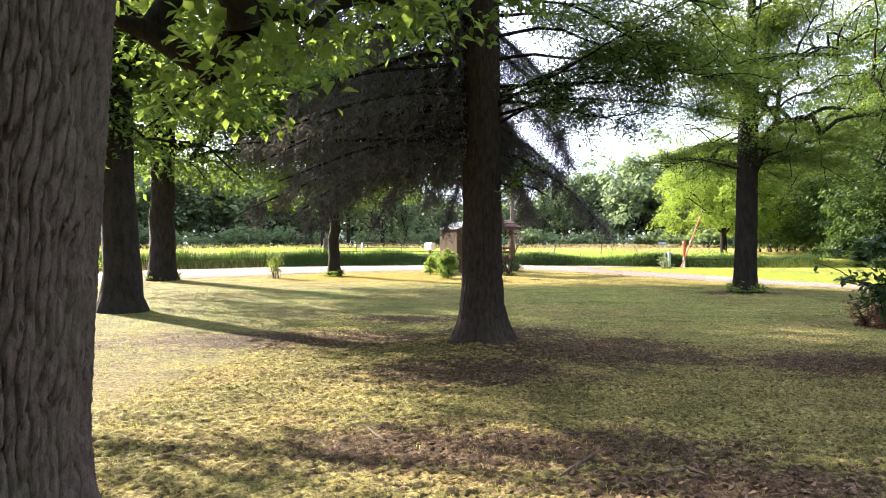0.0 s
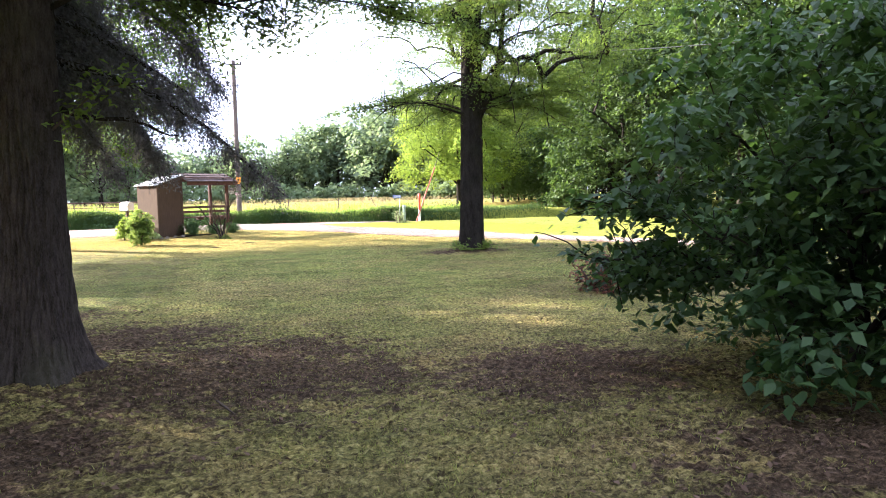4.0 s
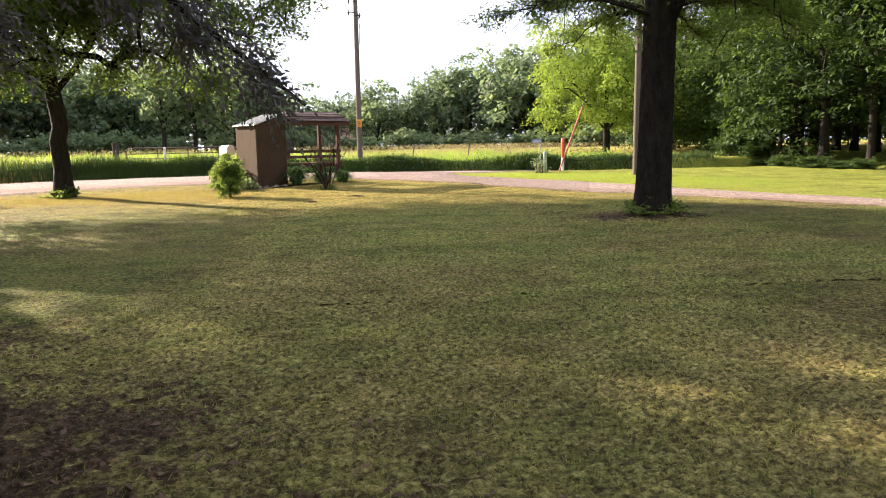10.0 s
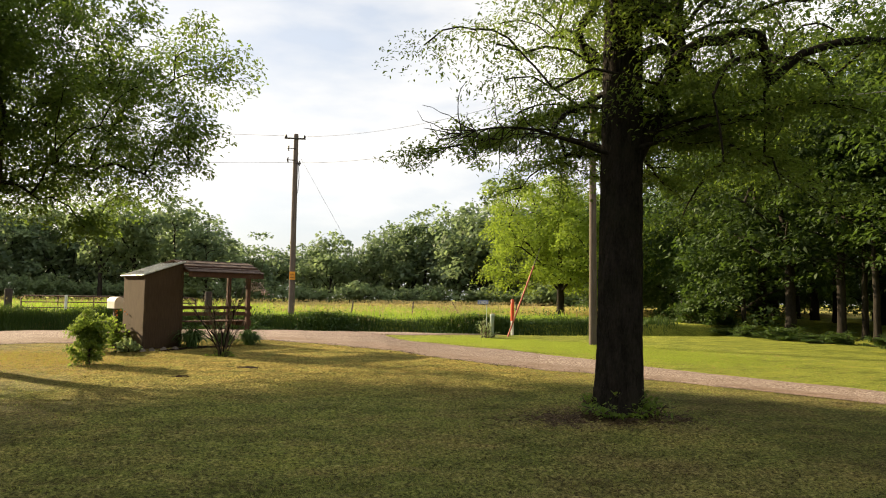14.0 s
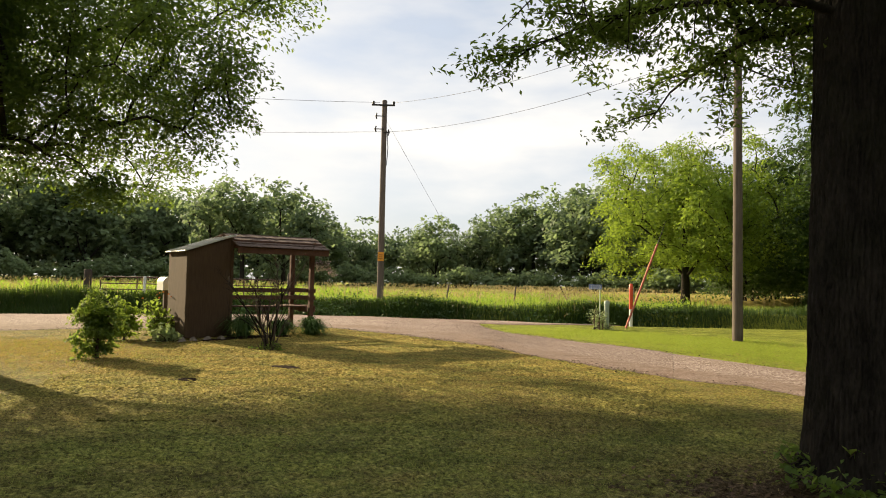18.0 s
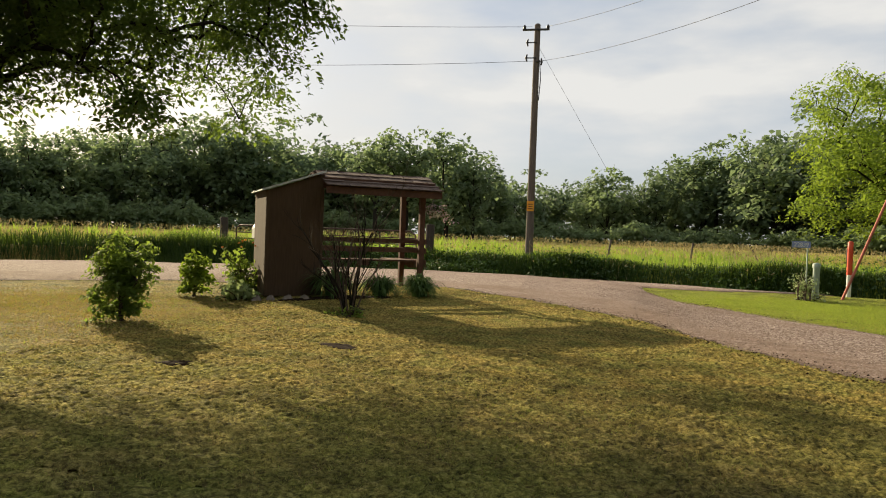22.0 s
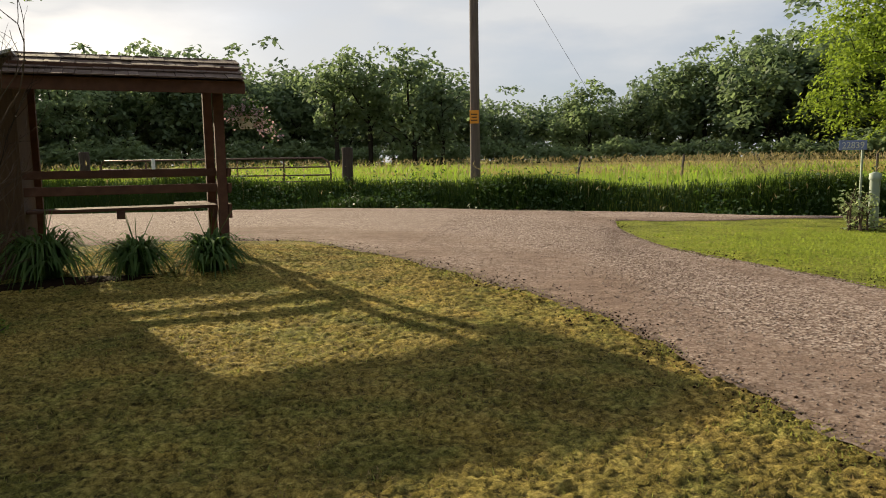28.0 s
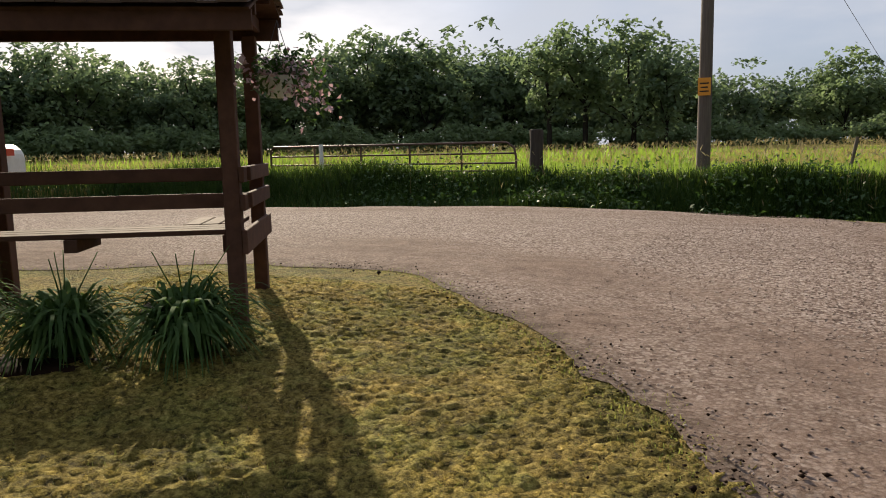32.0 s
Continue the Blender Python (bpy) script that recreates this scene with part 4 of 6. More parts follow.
# the tall spruce beside the path: bare trunk, hanging sprays on its far side
def spruce(at, seed):
    rng = np.random.default_rng(seed)
    ob = thing("spruce_tree", (at[0], at[1], gz(*at)), "tall dark spruce with drooping needle branches and bare lower trunk", "tree")
    link_part("trunk", array_mesh("trunk", *furrowed_trunk(rng, 0.25, 7.0, (0.0, 0.015), 22, 0.03, 150, 230, 0.04, 1.0, 0.27)), BARK_SPRUCE, ob)
    top = [(0, 0.09, 6.6), (0, 0.13, 9), (0.02, 0.2, 15)]
    link_part("treetop", array_mesh("treetop", *tube(top, [0.2, 0.13, 0.02], 10)), BARK_DARK, ob, smooth=True)
    limbs, sprays, fine = [], [], []
    for i in range(150):
        z = 2.5 + 11.3 * (i / 150) ** 1.4
        az = radians(48 + 167 * ((i * 0.618) % 1.0))
        if az < radians(62) and z > 4.3:
            continue
        reach = 3.75 * (1.05 - z / 16) * rng.uniform(0.85, 1.08)
        d = (math.cos(az), math.sin(az), 0.06)
        near = az < radians(115) and z < 4.4
        pts = curve_points(rng, (0.0, 0.0, z), d, reach, 10, 0.045, -0.072 if near else -0.048)
        limbs.append(tube(pts, np.linspace(0.042, 0.008, 11), 5))
        for k in range(int(reach * (210 if near else 76 if z < 5.0 else 20))):
            u = rng.uniform(0.12, 1.0)
            p = pts[int(u * 10)] + rng.normal(0, 0.05, 3)
            side = np.array([-math.sin(az), math.cos(az), 0]) * rng.choice([-1, 1])
            dd = side * rng.uniform(0.1, 0.8) + np.array(d) * rng.uniform(0.2, 0.7) + np.array([0, 0, -rng.uniform(0.3, 1.3)])
            dd /= np.linalg.norm(dd)
            sprays.append((p, dd, rng.uniform(0.14, 0.46) * (1.15 - 0.5 * u)))
            fine.append(0.62 if near else 1.0)
    # the high boughs all round, above the view, added to block sky light
    for i in range(46):
        z = 5.8 + 7.5 * i / 46
        az = radians(215 + 193 * ((i * 0.618) % 1.0))
        d = (math.cos(az), math.sin(az), 0.06)
        reach = 3.6 * (1.1 - z / 16)
        pts = curve_points(rng, (0.0, 0.0, z), d, reach, 10, 0.045, -0.04)
        limbs.append(tube(pts, np.linspace(0.042, 0.008, 11), 5))
        for k in range(int(reach * 14)):
            dd = np.array([rng.normal(0, 0.6), rng.normal(0, 0.6), -0.6]) + np.array(d)
            sprays.append((pts[rng.integers(1, 11)], dd / np.linalg.norm(dd), rng.uniform(0.2, 0.5)))
            fine.append(2.6)
    link_part("branchwork", array_mesh("branchwork", *merged(limbs)), BARK_DARK, ob, smooth=True)
    m = 10
    s = np.linspace(0.03, 1, m)
    p0 = np.array([a for a, b, c in sprays])
    d0 = np.array([b for a, b, c in sprays])
    ln = np.array([c for a, b, c in sprays])
    p = p0[:, None, :] + d0[:, None, :] * (s[None, :] * ln[:, None])[..., None]
    p[..., 2] -= 0.3 * s[None, :] ** 2 * ln[:, None]
    p, d = p.reshape(-1, 3), np.repeat(d0, m, 0)
    n = len(p)
    across = np.cross(d, rng.normal(0, 1, (n, 3)))
    across /= np.linalg.norm(across, axis=1, keepdims=True)
    dirs = d * 0.75 + across * 0.6
    dirs /= np.linalg.norm(dirs, axis=1, keepdims=True)
    side = np.cross(dirs, rng.normal(0, 1, (n, 3)))
    side /= np.linalg.norm(side, axis=1, keepdims=True)
    size = (rng.uniform(0.045, 0.085, n) * np.repeat(fine, m))[:, None]
    co = np.stack([p, p + dirs * size * 0.4 + side * size * 0.17, p + dirs * size, p + dirs * size * 0.4 - side * size * 0.17], 1).reshape(-1, 3)
    k = np.arange(n)[:, None] * 4
    link_part("crown", array_mesh("crown", co, np.concatenate([k, k + 1, k + 2, k + 3], 1)), NEEDLE, ob)

    # long bent limbs with thin fans of fine leaves, reaching over the path
    bits, pads = [], []
    for z, az, el, length in ((2.8, -10, 0.55, 3.0), (2.95, -4, 0.2, 2.9), (3.05, -20, 0.3, 3.1), (3.2, 3, 0.15, 3.2), (3.35, -14, 0.1, 3.0), (3.2, 5, 0.6, 2.3), (3.15, -14, 0.12, 1.7), (3.7, 15, 0.4, 2.6), (4.0, -20, 0.3, 2.9), (4.3, 35, 0.2, 2.3), (4.8, 0, 0.1, 3.0), (4.4, -35, 0.15, 2.6)):
        a = radians(az)
        main = curve_points(rng, (0.12, 0, z), (math.cos(a) * math.cos(el), math.sin(a) * math.cos(el), math.sin(el)), length, 9, 0.1, -0.05)
        bits.append(tube(main, np.linspace(0.026, 0.004, 10), 6))
        for k in range(20):
            q = curve_points(rng, main[rng.integers(3, 10)], (rng.normal(0.5, 0.5), rng.normal(0, 0.7), rng.normal(-0.05, 0.25)), rng.uniform(0.3, 0.9), 6, 0.16, -0.04)
            bits.append(tube(q, np.linspace(0.009, 0.003, 7), 4))
            pads.append(q[2:])
    link_part("leafy_limb", array_mesh("leafy_limb", *merged(bits)), BARK_DARK, ob, smooth=True)
    pads = np.concatenate(pads)
    p = pads[rng.integers(0, len(pads), 36000)] + rng.normal(0, 0.13, (36000, 3)) * np.array([1, 1, 0.6])
    link_part("fine_foliage", array_mesh("fine_foliage", *leaves(rng, p, 0.055, 0.4, 0.45)), LEAF_OAK, ob)

    # a leafy sprig and a bare branch low on the trunk
    q = curve_points(rng, (0.2, -0.1, 1.9), (0.8, -0.1, 0.35), 0.75, 7, 0.12, -0.03)
    link_part("sprig", array_mesh("sprig", *tube(q, np.linspace(0.012, 0.003, 8), 5)), TWIG, ob, smooth=True)
    p = q[rng.integers(1, 8, 130)] + rng.normal(0, 0.09, (130, 3))
    link_part("sprig_foliage", array_mesh("sprig_foliage", *leaves(rng, p, 0.075, 0.5, 0.55)), LEAF_NEAR, ob)
    q = curve_points(rng, (0.15, 0.25, 2.15), (0.7, 0.6, -0.35), 1.6, 9, 0.1, 0.045)
    link_part("bare_branch", array_mesh("bare_branch", *tube(q, np.linspace(0.03, 0.006, 10), 6)), BARK_DARK, ob, smooth=True)


spruce((0.48, 10.55), 21)

locust = tree("locust_tree", (8.6, 22.4), 31, BARK_DARK, LEAF_OAK, "tall dark-trunked tree with fine feathery leaves and spreading limbs",
     height=15, radius=0.31, fork=6.8, centre=(0.9, 0.2, 7.6), reach=(4.8, 4.8, 5.6), clumps=460, each=320, leaf=0.072, pad=0.68, low=3.3, limbs=10, limb_up=0.3, lean=(0.02, 0.01), flare=1.45, flat=0.26, wide=0.45, shell=0.55, furrows=(27, 0.032), clear=lambda az: 0.72 if 2.0 < az % 6.283 < 4.7 else 1.0)


def locust_extras(ob):
    """The stub fork and the dead lower branch of the locust."""
    rng = np.random.default_rng(38)
    q = [(0.08, 0, 3.3), (0.35, 0.02, 3.75), (0.72, 0.05, 4.3), (0.95, 0.08, 5.2), (1.1, 0.1, 6.6)]
    link_part("fork", array_mesh("fork", *tube(q, [0.17, 0.13, 0.1, 0.08, 0.04], 10)), BARK_DARK, ob, smooth=True)
    bits = []
    main = curve_points(rng, (-0.1, -0.05, 3.6), (-0.85, -0.2, 0.1), 2.5, 10, 0.12, -0.06)
    bits.append(tube(main, np.linspace(0.035, 0.005, 11), 6))
    for k in range(34):
        p = main[rng.integers(2, 11)]
        t = curve_points(rng, p, (rng.normal(-0.6, 0.4), rng.normal(0, 0.6), rng.normal(-0.2, 0.4)), rng.uniform(0.3, 0.9), 6, 0.28, -0.06)
        bits.append(tube(t, np.linspace(0.009, 0.003, 7), 4))
    low, nodes = [], []
    for k in range(12):
        az = radians(-25 + 13 * k + rng.normal(0, 5))
        pts = curve_points(rng, (0, 0, 3.5 + 0.9 * rng.uniform(0, 1)), (math.cos(az), math.sin(az), 0.35), rng.uniform(2.6, 4.2), 10, 0.08, -0.05)
        low.append(tube(pts, np.linspace(0.04, 0.006, 11), 6))
        for j in range(12):
            t = curve_points(rng, pts[rng.integers(2, 11)], (rng.normal(math.cos(az), 0.7), rng.normal(math.sin(az), 0.7), rng.normal(0, 0.2)), rng.uniform(0.5, 1.3), 6, 0.15, -0.03)
            low.append(tube(t, np.linspace(0.012, 0.003, 7), 4))
            nodes.append(t[1:])
    link_part("low_limb", array_mesh("low_limb", *merged(low)), BARK_DARK, ob, smooth=True)
    nodes = np.concatenate(nodes)
    p = nodes[rng.integers(0, len(nodes), 26000)] + rng.normal(0, 0.12, (26000, 3)) * np.array([1, 1, 0.5])
    link_part("low_foliage", array_mesh("low_foliage", *leaves(rng, p, 0.085, 0.5, 0.45)), LEAF_OAK, ob)
    link_part("dead_branch", array_mesh("dead_branch", *merged(bits)), BARK_DARK, ob, smooth=True)


locust_extras(locust)
tree("maple_tree", (-5.2, 31.6), 32, BARK_DARK, LEAF_MAPLE, "broad round maple with low spreading leafy crown",
     height=13.5, radius=0.25, fork=2.9, centre=(0.2, 0, 6.4), reach=(7.1, 7.1, 5.3), clumps=560, each=380, leaf=0.115, pad=0.78, low=lambda az: 6.2 if 5.0 < az % 6.283 < 5.75 or 1.85 < az % 6.283 < 2.65 else 4.0 if 0.2 < az % 6.283 < 1.3 else 5.2 if 1.3 < az % 6.283 < 3.0 else 2.9 if az % 6.283 > 3.9 else 3.3, limbs=9, limb_up=0.8, flare=1.4, flat=0.5, hang=0.35, shell=0.5, clear=lambda az: 0.6 if 1.3 < az % 6.283 < 3.4 else 0.7 if 4.4 < az % 6.283 < 5.8 else 0.74 if math.cos(az) < -0.3 else 0.88)
tree("old_maple_tree", (-11.4, 28.7), 33, BARK_DARK, LEAF_MAPLE, "old maple with thick dark forked trunk",
     height=16, radius=0.5, fork=6.0, centre=(0, 0, 8.6), reach=(6.0, 6.0, 6.4), clumps=320, each=140, leaf=0.19, pad=0.95, low=3.6, limbs=7, limb_up=1.0, flare=1.4, flat=0.5, hang=0.3, shell=0.4, clear=lambda az: 0.78 if math.cos(az) > 0.2 else 1.0)
tree("shade_tree", (-7.3, 16.7), 34, BARK_DARK, LEAF_MAPLE, "shade tree with thick dark leaning trunk",
     height=15, radius=0.4, fork=5.2, centre=(0, 0, 8.6), reach=(4.8, 4.8, 6.0), clumps=230, each=130, leaf=0.18, pad=0.9, low=3.0, limbs=6, limb_up=0.7, lean=(-0.03, 0.0), flare=1.6, hang=0.3, bushy=True, clear=lambda az: 0.25 if math.sin(az) < -0.1 else 1.0)


def grey_barked_tree(at):
    """The old tree at the start: deeply furrowed bark and hanging leafy branches on its far side."""
    rng = np.random.default_rng(35)

    def reach_of(az):
        return 1.0 if math.sin(az - 0.25) > 0.2 else 0.5
    wood, branches, crown = tree_arrays(rng, 13, 0.41, 4.4, (0.6, 1.8, 6.6), (4.8, 4.6, 5.2), 330, 150, 0.12, 0.5, low=2.3, limbs=8, limb_up=0.5, lean=(0.04, 0.01), flat=0.5, hang=0.5, shell=0.5, clear=reach_of)
    ob = thing("grey_barked_tree", (at[0], at[1], gz(*at)), "large old tree with deeply furrowed grey bark", "tree")
    co, f = furrowed_trunk(rng, 0.4, 6.0, (0.085, 0.01), 27, 0.048, 190, 340)
    co[:, 0] -= 0.1
    link_part("trunk", array_mesh("trunk", co, f), BARK_GREY, ob)
    limb = [tube([(0.2, 0.05, 4.6), (0.75, 0.3, 6.2), (1.3, 0.6, 8.5)], [0.3, 0.24, 0.15], 14), tube([(-0.05, 0, 5.0), (-0.2, 0.1, 7), (-0.1, 0.3, 10)], [0.34, 0.26, 0.15], 14)]
    link_part("limb", array_mesh("limb", *merged(limb)), BARK_GREY, ob, smooth=True)
    link_part("branch", array_mesh("branch", *branches), BARK_DARK, ob, smooth=True)
    link_part("crown", array_mesh("crown", *crown), LEAF_NEAR, ob)
    q = curve_points(rng, (0.1, -0.42, 2.15), (0.35, -0.6, -0.2), 0.75, 8, 0.15, -0.06)
    link_part("sprig", array_mesh("sprig", *tube(q, np.linspace(0.012, 0.003, 9), 5)), TWIG, ob, smooth=True)
    p = q[rng.integers(1, 9, 120)] + rng.normal(0, 0.09, (120, 3)) * np.array([1, 0.5, 1])
    link_part("sprig_foliage", array_mesh("sprig_foliage", *leaves(rng, p, 0.1, 0.5, 0.6, 0.14, 0.4)), LEAF_BUSH, ob)


grey_barked_tree((-1.96, 4.2))
# a tree out of view, added to cast shade on the front lawn
tree("shade_tree", (-10.6, 12.4), 37, BARK_DARK, LEAF_MAPLE, "unseen tree added at the yard's edge to shade the lawn",
     height=14, radius=0.35, fork=4.0, centre=(0, 0, 8.8), reach=(4.4, 4.4, 5.0), clumps=120, each=110, leaf=0.2, pad=0.95, low=4.2, limbs=6, limb_up=0.8, flare=1.5)
tree("young_locust_tree", (20.5, 57), 36, BARK_DARK, LEAF_BRIGHT, "young bright green tree with a short low-branched trunk",
     height=10.2, radius=0.26, fork=1.6, centre=(0, 0, 5.4), reach=(5.4, 5.4, 4.6), clumps=260, each=200, leaf=0.17, pad=0.85, low=1.9, limbs=7, limb_up=0.65, flare=1.3, flat=0.5, hang=0.35, shell=0.4)


# woodland: a few shapes repeated, coarse ones far off and fine ones beside the lawn
def wood_shapes(specs, seed):
    shapes = []
    for i, (mat, kw) in enumerate(specs):
        wood, branches, crown = tree_arrays(np.random.default_rng(seed + i), coarse=True, sides=8, **kw)
        shapes.append((array_mesh("trunk", *merged([wood, branches])), array_mesh("crown", *crown), kw["height"]))
        shapes[-1][0].materials.append(BARK_DARK)
        shapes[-1][1].materials.append(mat)
    return shapes


# the line of the far tree tops: degrees to the left of north, and rise over distance
SKYLINE = ((95, 0.07), (69, 0.065), (66, 0.085), (60, 0.074), (54, 0.085), (50, 0.115), (46, 0.105), (42, 0.1), (37, 0.115), (32, 0.122), (28.5, 0.14), (24.5, 0.123), (21.5, 0.136), (19.5, 0.1), (18, 0.11), (8, 0.11), (6, 0.066), (3.5, 0.076), (1.5, 0.071), (-2, 0.086), (-4.2, 0.069), (-6, 0.104), (-9.3, 0.14), (-12, 0.122), (-14.2, 0.14), (-16, 0.158), (-30, 0.15))


def woodland():
    rng = np.random.default_rng(9)
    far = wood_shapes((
        (LEAF_HAZY, dict(height=14, radius=0.3, fork=2.5, centre=(0, 0, 7.6), reach=(5.2, 5.2, 6.4), clumps=80, each=25, leaf=0.66, pad=1.25, low=0.1, bushy=True, limbs=5, wide=0.8, flat=0.6)),
        (LEAF_HAZY_DARK, dict(height=14, radius=0.3, fork=3.0, centre=(0, 0, 7.8), reach=(4.4, 4.4, 6.2), clumps=78, each=25, leaf=0.66, pad=1.2, low=0.1, bushy=True, limbs=5, wide=0.8, flat=0.6)),
        (LEAF_HAZY, dict(height=16, radius=0.35, fork=4.5, centre=(0, 0, 10), reach=(5.6, 5.6, 5.8), clumps=80, each=28, leaf=0.66, pad=1.35, low=3.0, limbs=6, wide=0.8, flat=0.55)),
        (LEAF_HAZY_DARK, dict(height=12, radius=0.25, fork=1.6, centre=(0, 0, 6), reach=(5.4, 5.4, 5.6), clumps=80, each=25, leaf=0.66, pad=1.25, low=0.1, bushy=True, limbs=5, wide=0.8, flat=0.6)),
        (LEAF_HAZY, dict(height=5, radius=0.14, fork=0.6, centre=(0, 0, 2.2), reach=(3.6, 3.6, 2.6), clumps=46, each=22, leaf=0.6, pad=1.0, low=0.1, bushy=True, limbs=5, wide=0.8, flat=0.6))), 50)
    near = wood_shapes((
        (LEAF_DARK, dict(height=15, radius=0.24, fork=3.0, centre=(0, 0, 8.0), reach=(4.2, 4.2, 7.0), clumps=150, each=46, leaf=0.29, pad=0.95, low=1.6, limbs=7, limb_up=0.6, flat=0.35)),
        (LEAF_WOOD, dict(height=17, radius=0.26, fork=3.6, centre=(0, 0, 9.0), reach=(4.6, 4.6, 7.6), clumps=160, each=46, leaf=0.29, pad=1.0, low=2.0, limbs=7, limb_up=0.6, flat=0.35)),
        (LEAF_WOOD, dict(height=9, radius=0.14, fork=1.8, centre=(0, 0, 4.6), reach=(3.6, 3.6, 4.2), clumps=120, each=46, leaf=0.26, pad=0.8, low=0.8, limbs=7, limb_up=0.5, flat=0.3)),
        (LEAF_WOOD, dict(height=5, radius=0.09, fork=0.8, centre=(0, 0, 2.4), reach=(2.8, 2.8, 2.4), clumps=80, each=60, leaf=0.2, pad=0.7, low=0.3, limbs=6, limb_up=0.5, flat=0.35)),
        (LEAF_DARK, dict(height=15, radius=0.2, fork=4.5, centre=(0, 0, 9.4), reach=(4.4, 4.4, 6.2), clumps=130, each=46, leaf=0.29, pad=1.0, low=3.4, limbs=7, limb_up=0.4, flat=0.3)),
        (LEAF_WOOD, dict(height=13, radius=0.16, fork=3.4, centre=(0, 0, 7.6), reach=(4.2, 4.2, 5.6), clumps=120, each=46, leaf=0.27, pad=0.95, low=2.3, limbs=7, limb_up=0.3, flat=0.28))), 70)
    rows = []
    angle, rise = [a for a, b in SKYLINE][::-1], [b for a, b in SKYLINE][::-1]

    def place(az, dist, shape, tall, label):
        rows.append((5 - math.sin(radians(az)) * dist, 20 + math.cos(radians(az)) * dist, tall / shape[2], shape, label))
    for k in range(104):
        az = 94 - 124 * (k + rng.uniform(0, 0.6)) / 104
        dist = np.interp(az, [-30, -14, 0, 20, 50, 92], [100, 116, 126, 112, 84, 74]) * rng.uniform(0.95, 1.1)
        pick = (k * 3 + k // 4) % 4
        place(az, dist, far[pick], (2.0 + dist * np.interp(az, angle, rise)) * rng.uniform(0.85, 1.08), "leafy woodland tree at the edge of the field")
    for k in range(56):
        az = 94 - 124 * (k + rng.uniform(0, 0.6)) / 56
        dist = np.interp(az, [-30, -14, 0, 20, 50, 92], [100, 116, 126, 112, 84, 74]) * rng.uniform(1.14, 1.22)
        place(az, dist, far[(1, 3)[k % 2]], (1.0 + dist * np.interp(az, angle, rise)) * rng.uniform(0.7, 0.88), "leafy woodland tree at the edge of the field")
    # the two tall trees that stand before the wood
    for az, tall, pick in ((16.0, 14.6, 2), (13.6, 15.2, 2), (10.4, 14.2, 0), (8.3, 11.5, 1)):
        place(az, 84 + 0.6 * tall, far[pick], tall, "tall round-topped tree standing before the far woods")
    for k in range(70):
        az = 92 - 116 * (k + rng.uniform(0, 0.8)) / 70
        dist = np.interp(az, [-30, -14, 0, 20, 50, 92], [92, 106, 114, 102, 78, 70])
        place(az, dist, far[4], rng.uniform(2.6, 4.8), "low bushy tree at the edge of the field")
    for k in range(34):
        u = (k + rng.uniform(0, 0.5)) / 34
        x = np.interp(u, [0, 0.25, 0.5, 0.75, 1], [42, 29, 24.5, 26, 32])
        y = np.interp(u, [0, 0.25, 0.5, 0.75, 1], [84, 57, 41, 27, 6])
        open_side = y < 44
        shape = near[(4, 5, 1, 4, 0, 5)[k % 6]] if open_side else near[(0, 3, 1, 2, 0, 2)[k % 6]]
        out = 0.0 if shape[2] < 10 else rng.uniform(0.8, 4.5)
        rows.append((x + out, y + rng.normal(0, 1.0), rng.uniform(0.85, 1.15), shape, "dense green woodland tree beside the lawn"))
    for k in range(26):
        u = (k + 0.5) / 26
        rows.append((np.interp(u, [0, 0.5, 1], [44, 31, 36]) + rng.uniform(0, 5), np.interp(u, [0, 0.5, 1], [80, 42, 8]), rng.uniform(0.9, 1.1), near[k % 2], "dense green woodland tree beside the lawn"))
    for k in range(26):
        u = (k + 0.5) / 26
        rows.append((np.interp(u, [0, 0.5, 1], [46, 40, 44]) + rng.uniform(-1, 2), np.interp(u, [0, 0.5, 1], [74, 44, 12]), rng.uniform(0.9, 1.3), near[3], "low young tree in the shade of the woods"))
    for k in range(12):
        rows.append((24.5 + 1.1 * k + rng.uniform(-0.6, 0.6), 60 + 1.6 * k + rng.uniform(-2, 2), rng.uniform(0.8, 1.2), near[(3, 2)[k % 2]], "low young tree in the shade of the woods"))
    # unseen trees behind the start, added to keep sky light off the near lawn
    for k in range(17):
        a = radians(-172 + 168 * k / 16)
        rows.append((4 + 19 * math.cos(a) + rng.normal(0, 1), -3 + 11 * math.sin(a) + rng.normal(0, 1), rng.uniform(1.15, 1.4), far[k % 4], "unseen leafy tree added behind the start to block sky light"))
    for x, y, s, (wood, crown, tall), label in rows:
        ob = thing("woodland_tree", (x, y, gz(x, y)), label, "tree", "woodland trees", rng.uniform(0, 360))
        across = max(s, 0.75)
        ob.scale = (across * rng.uniform(0.9, 1.15), across * rng.uniform(0.9, 1.15), s)
        link_part("trunk", wood, None, ob)
        link_part("crown", crown, None, ob)


woodland()


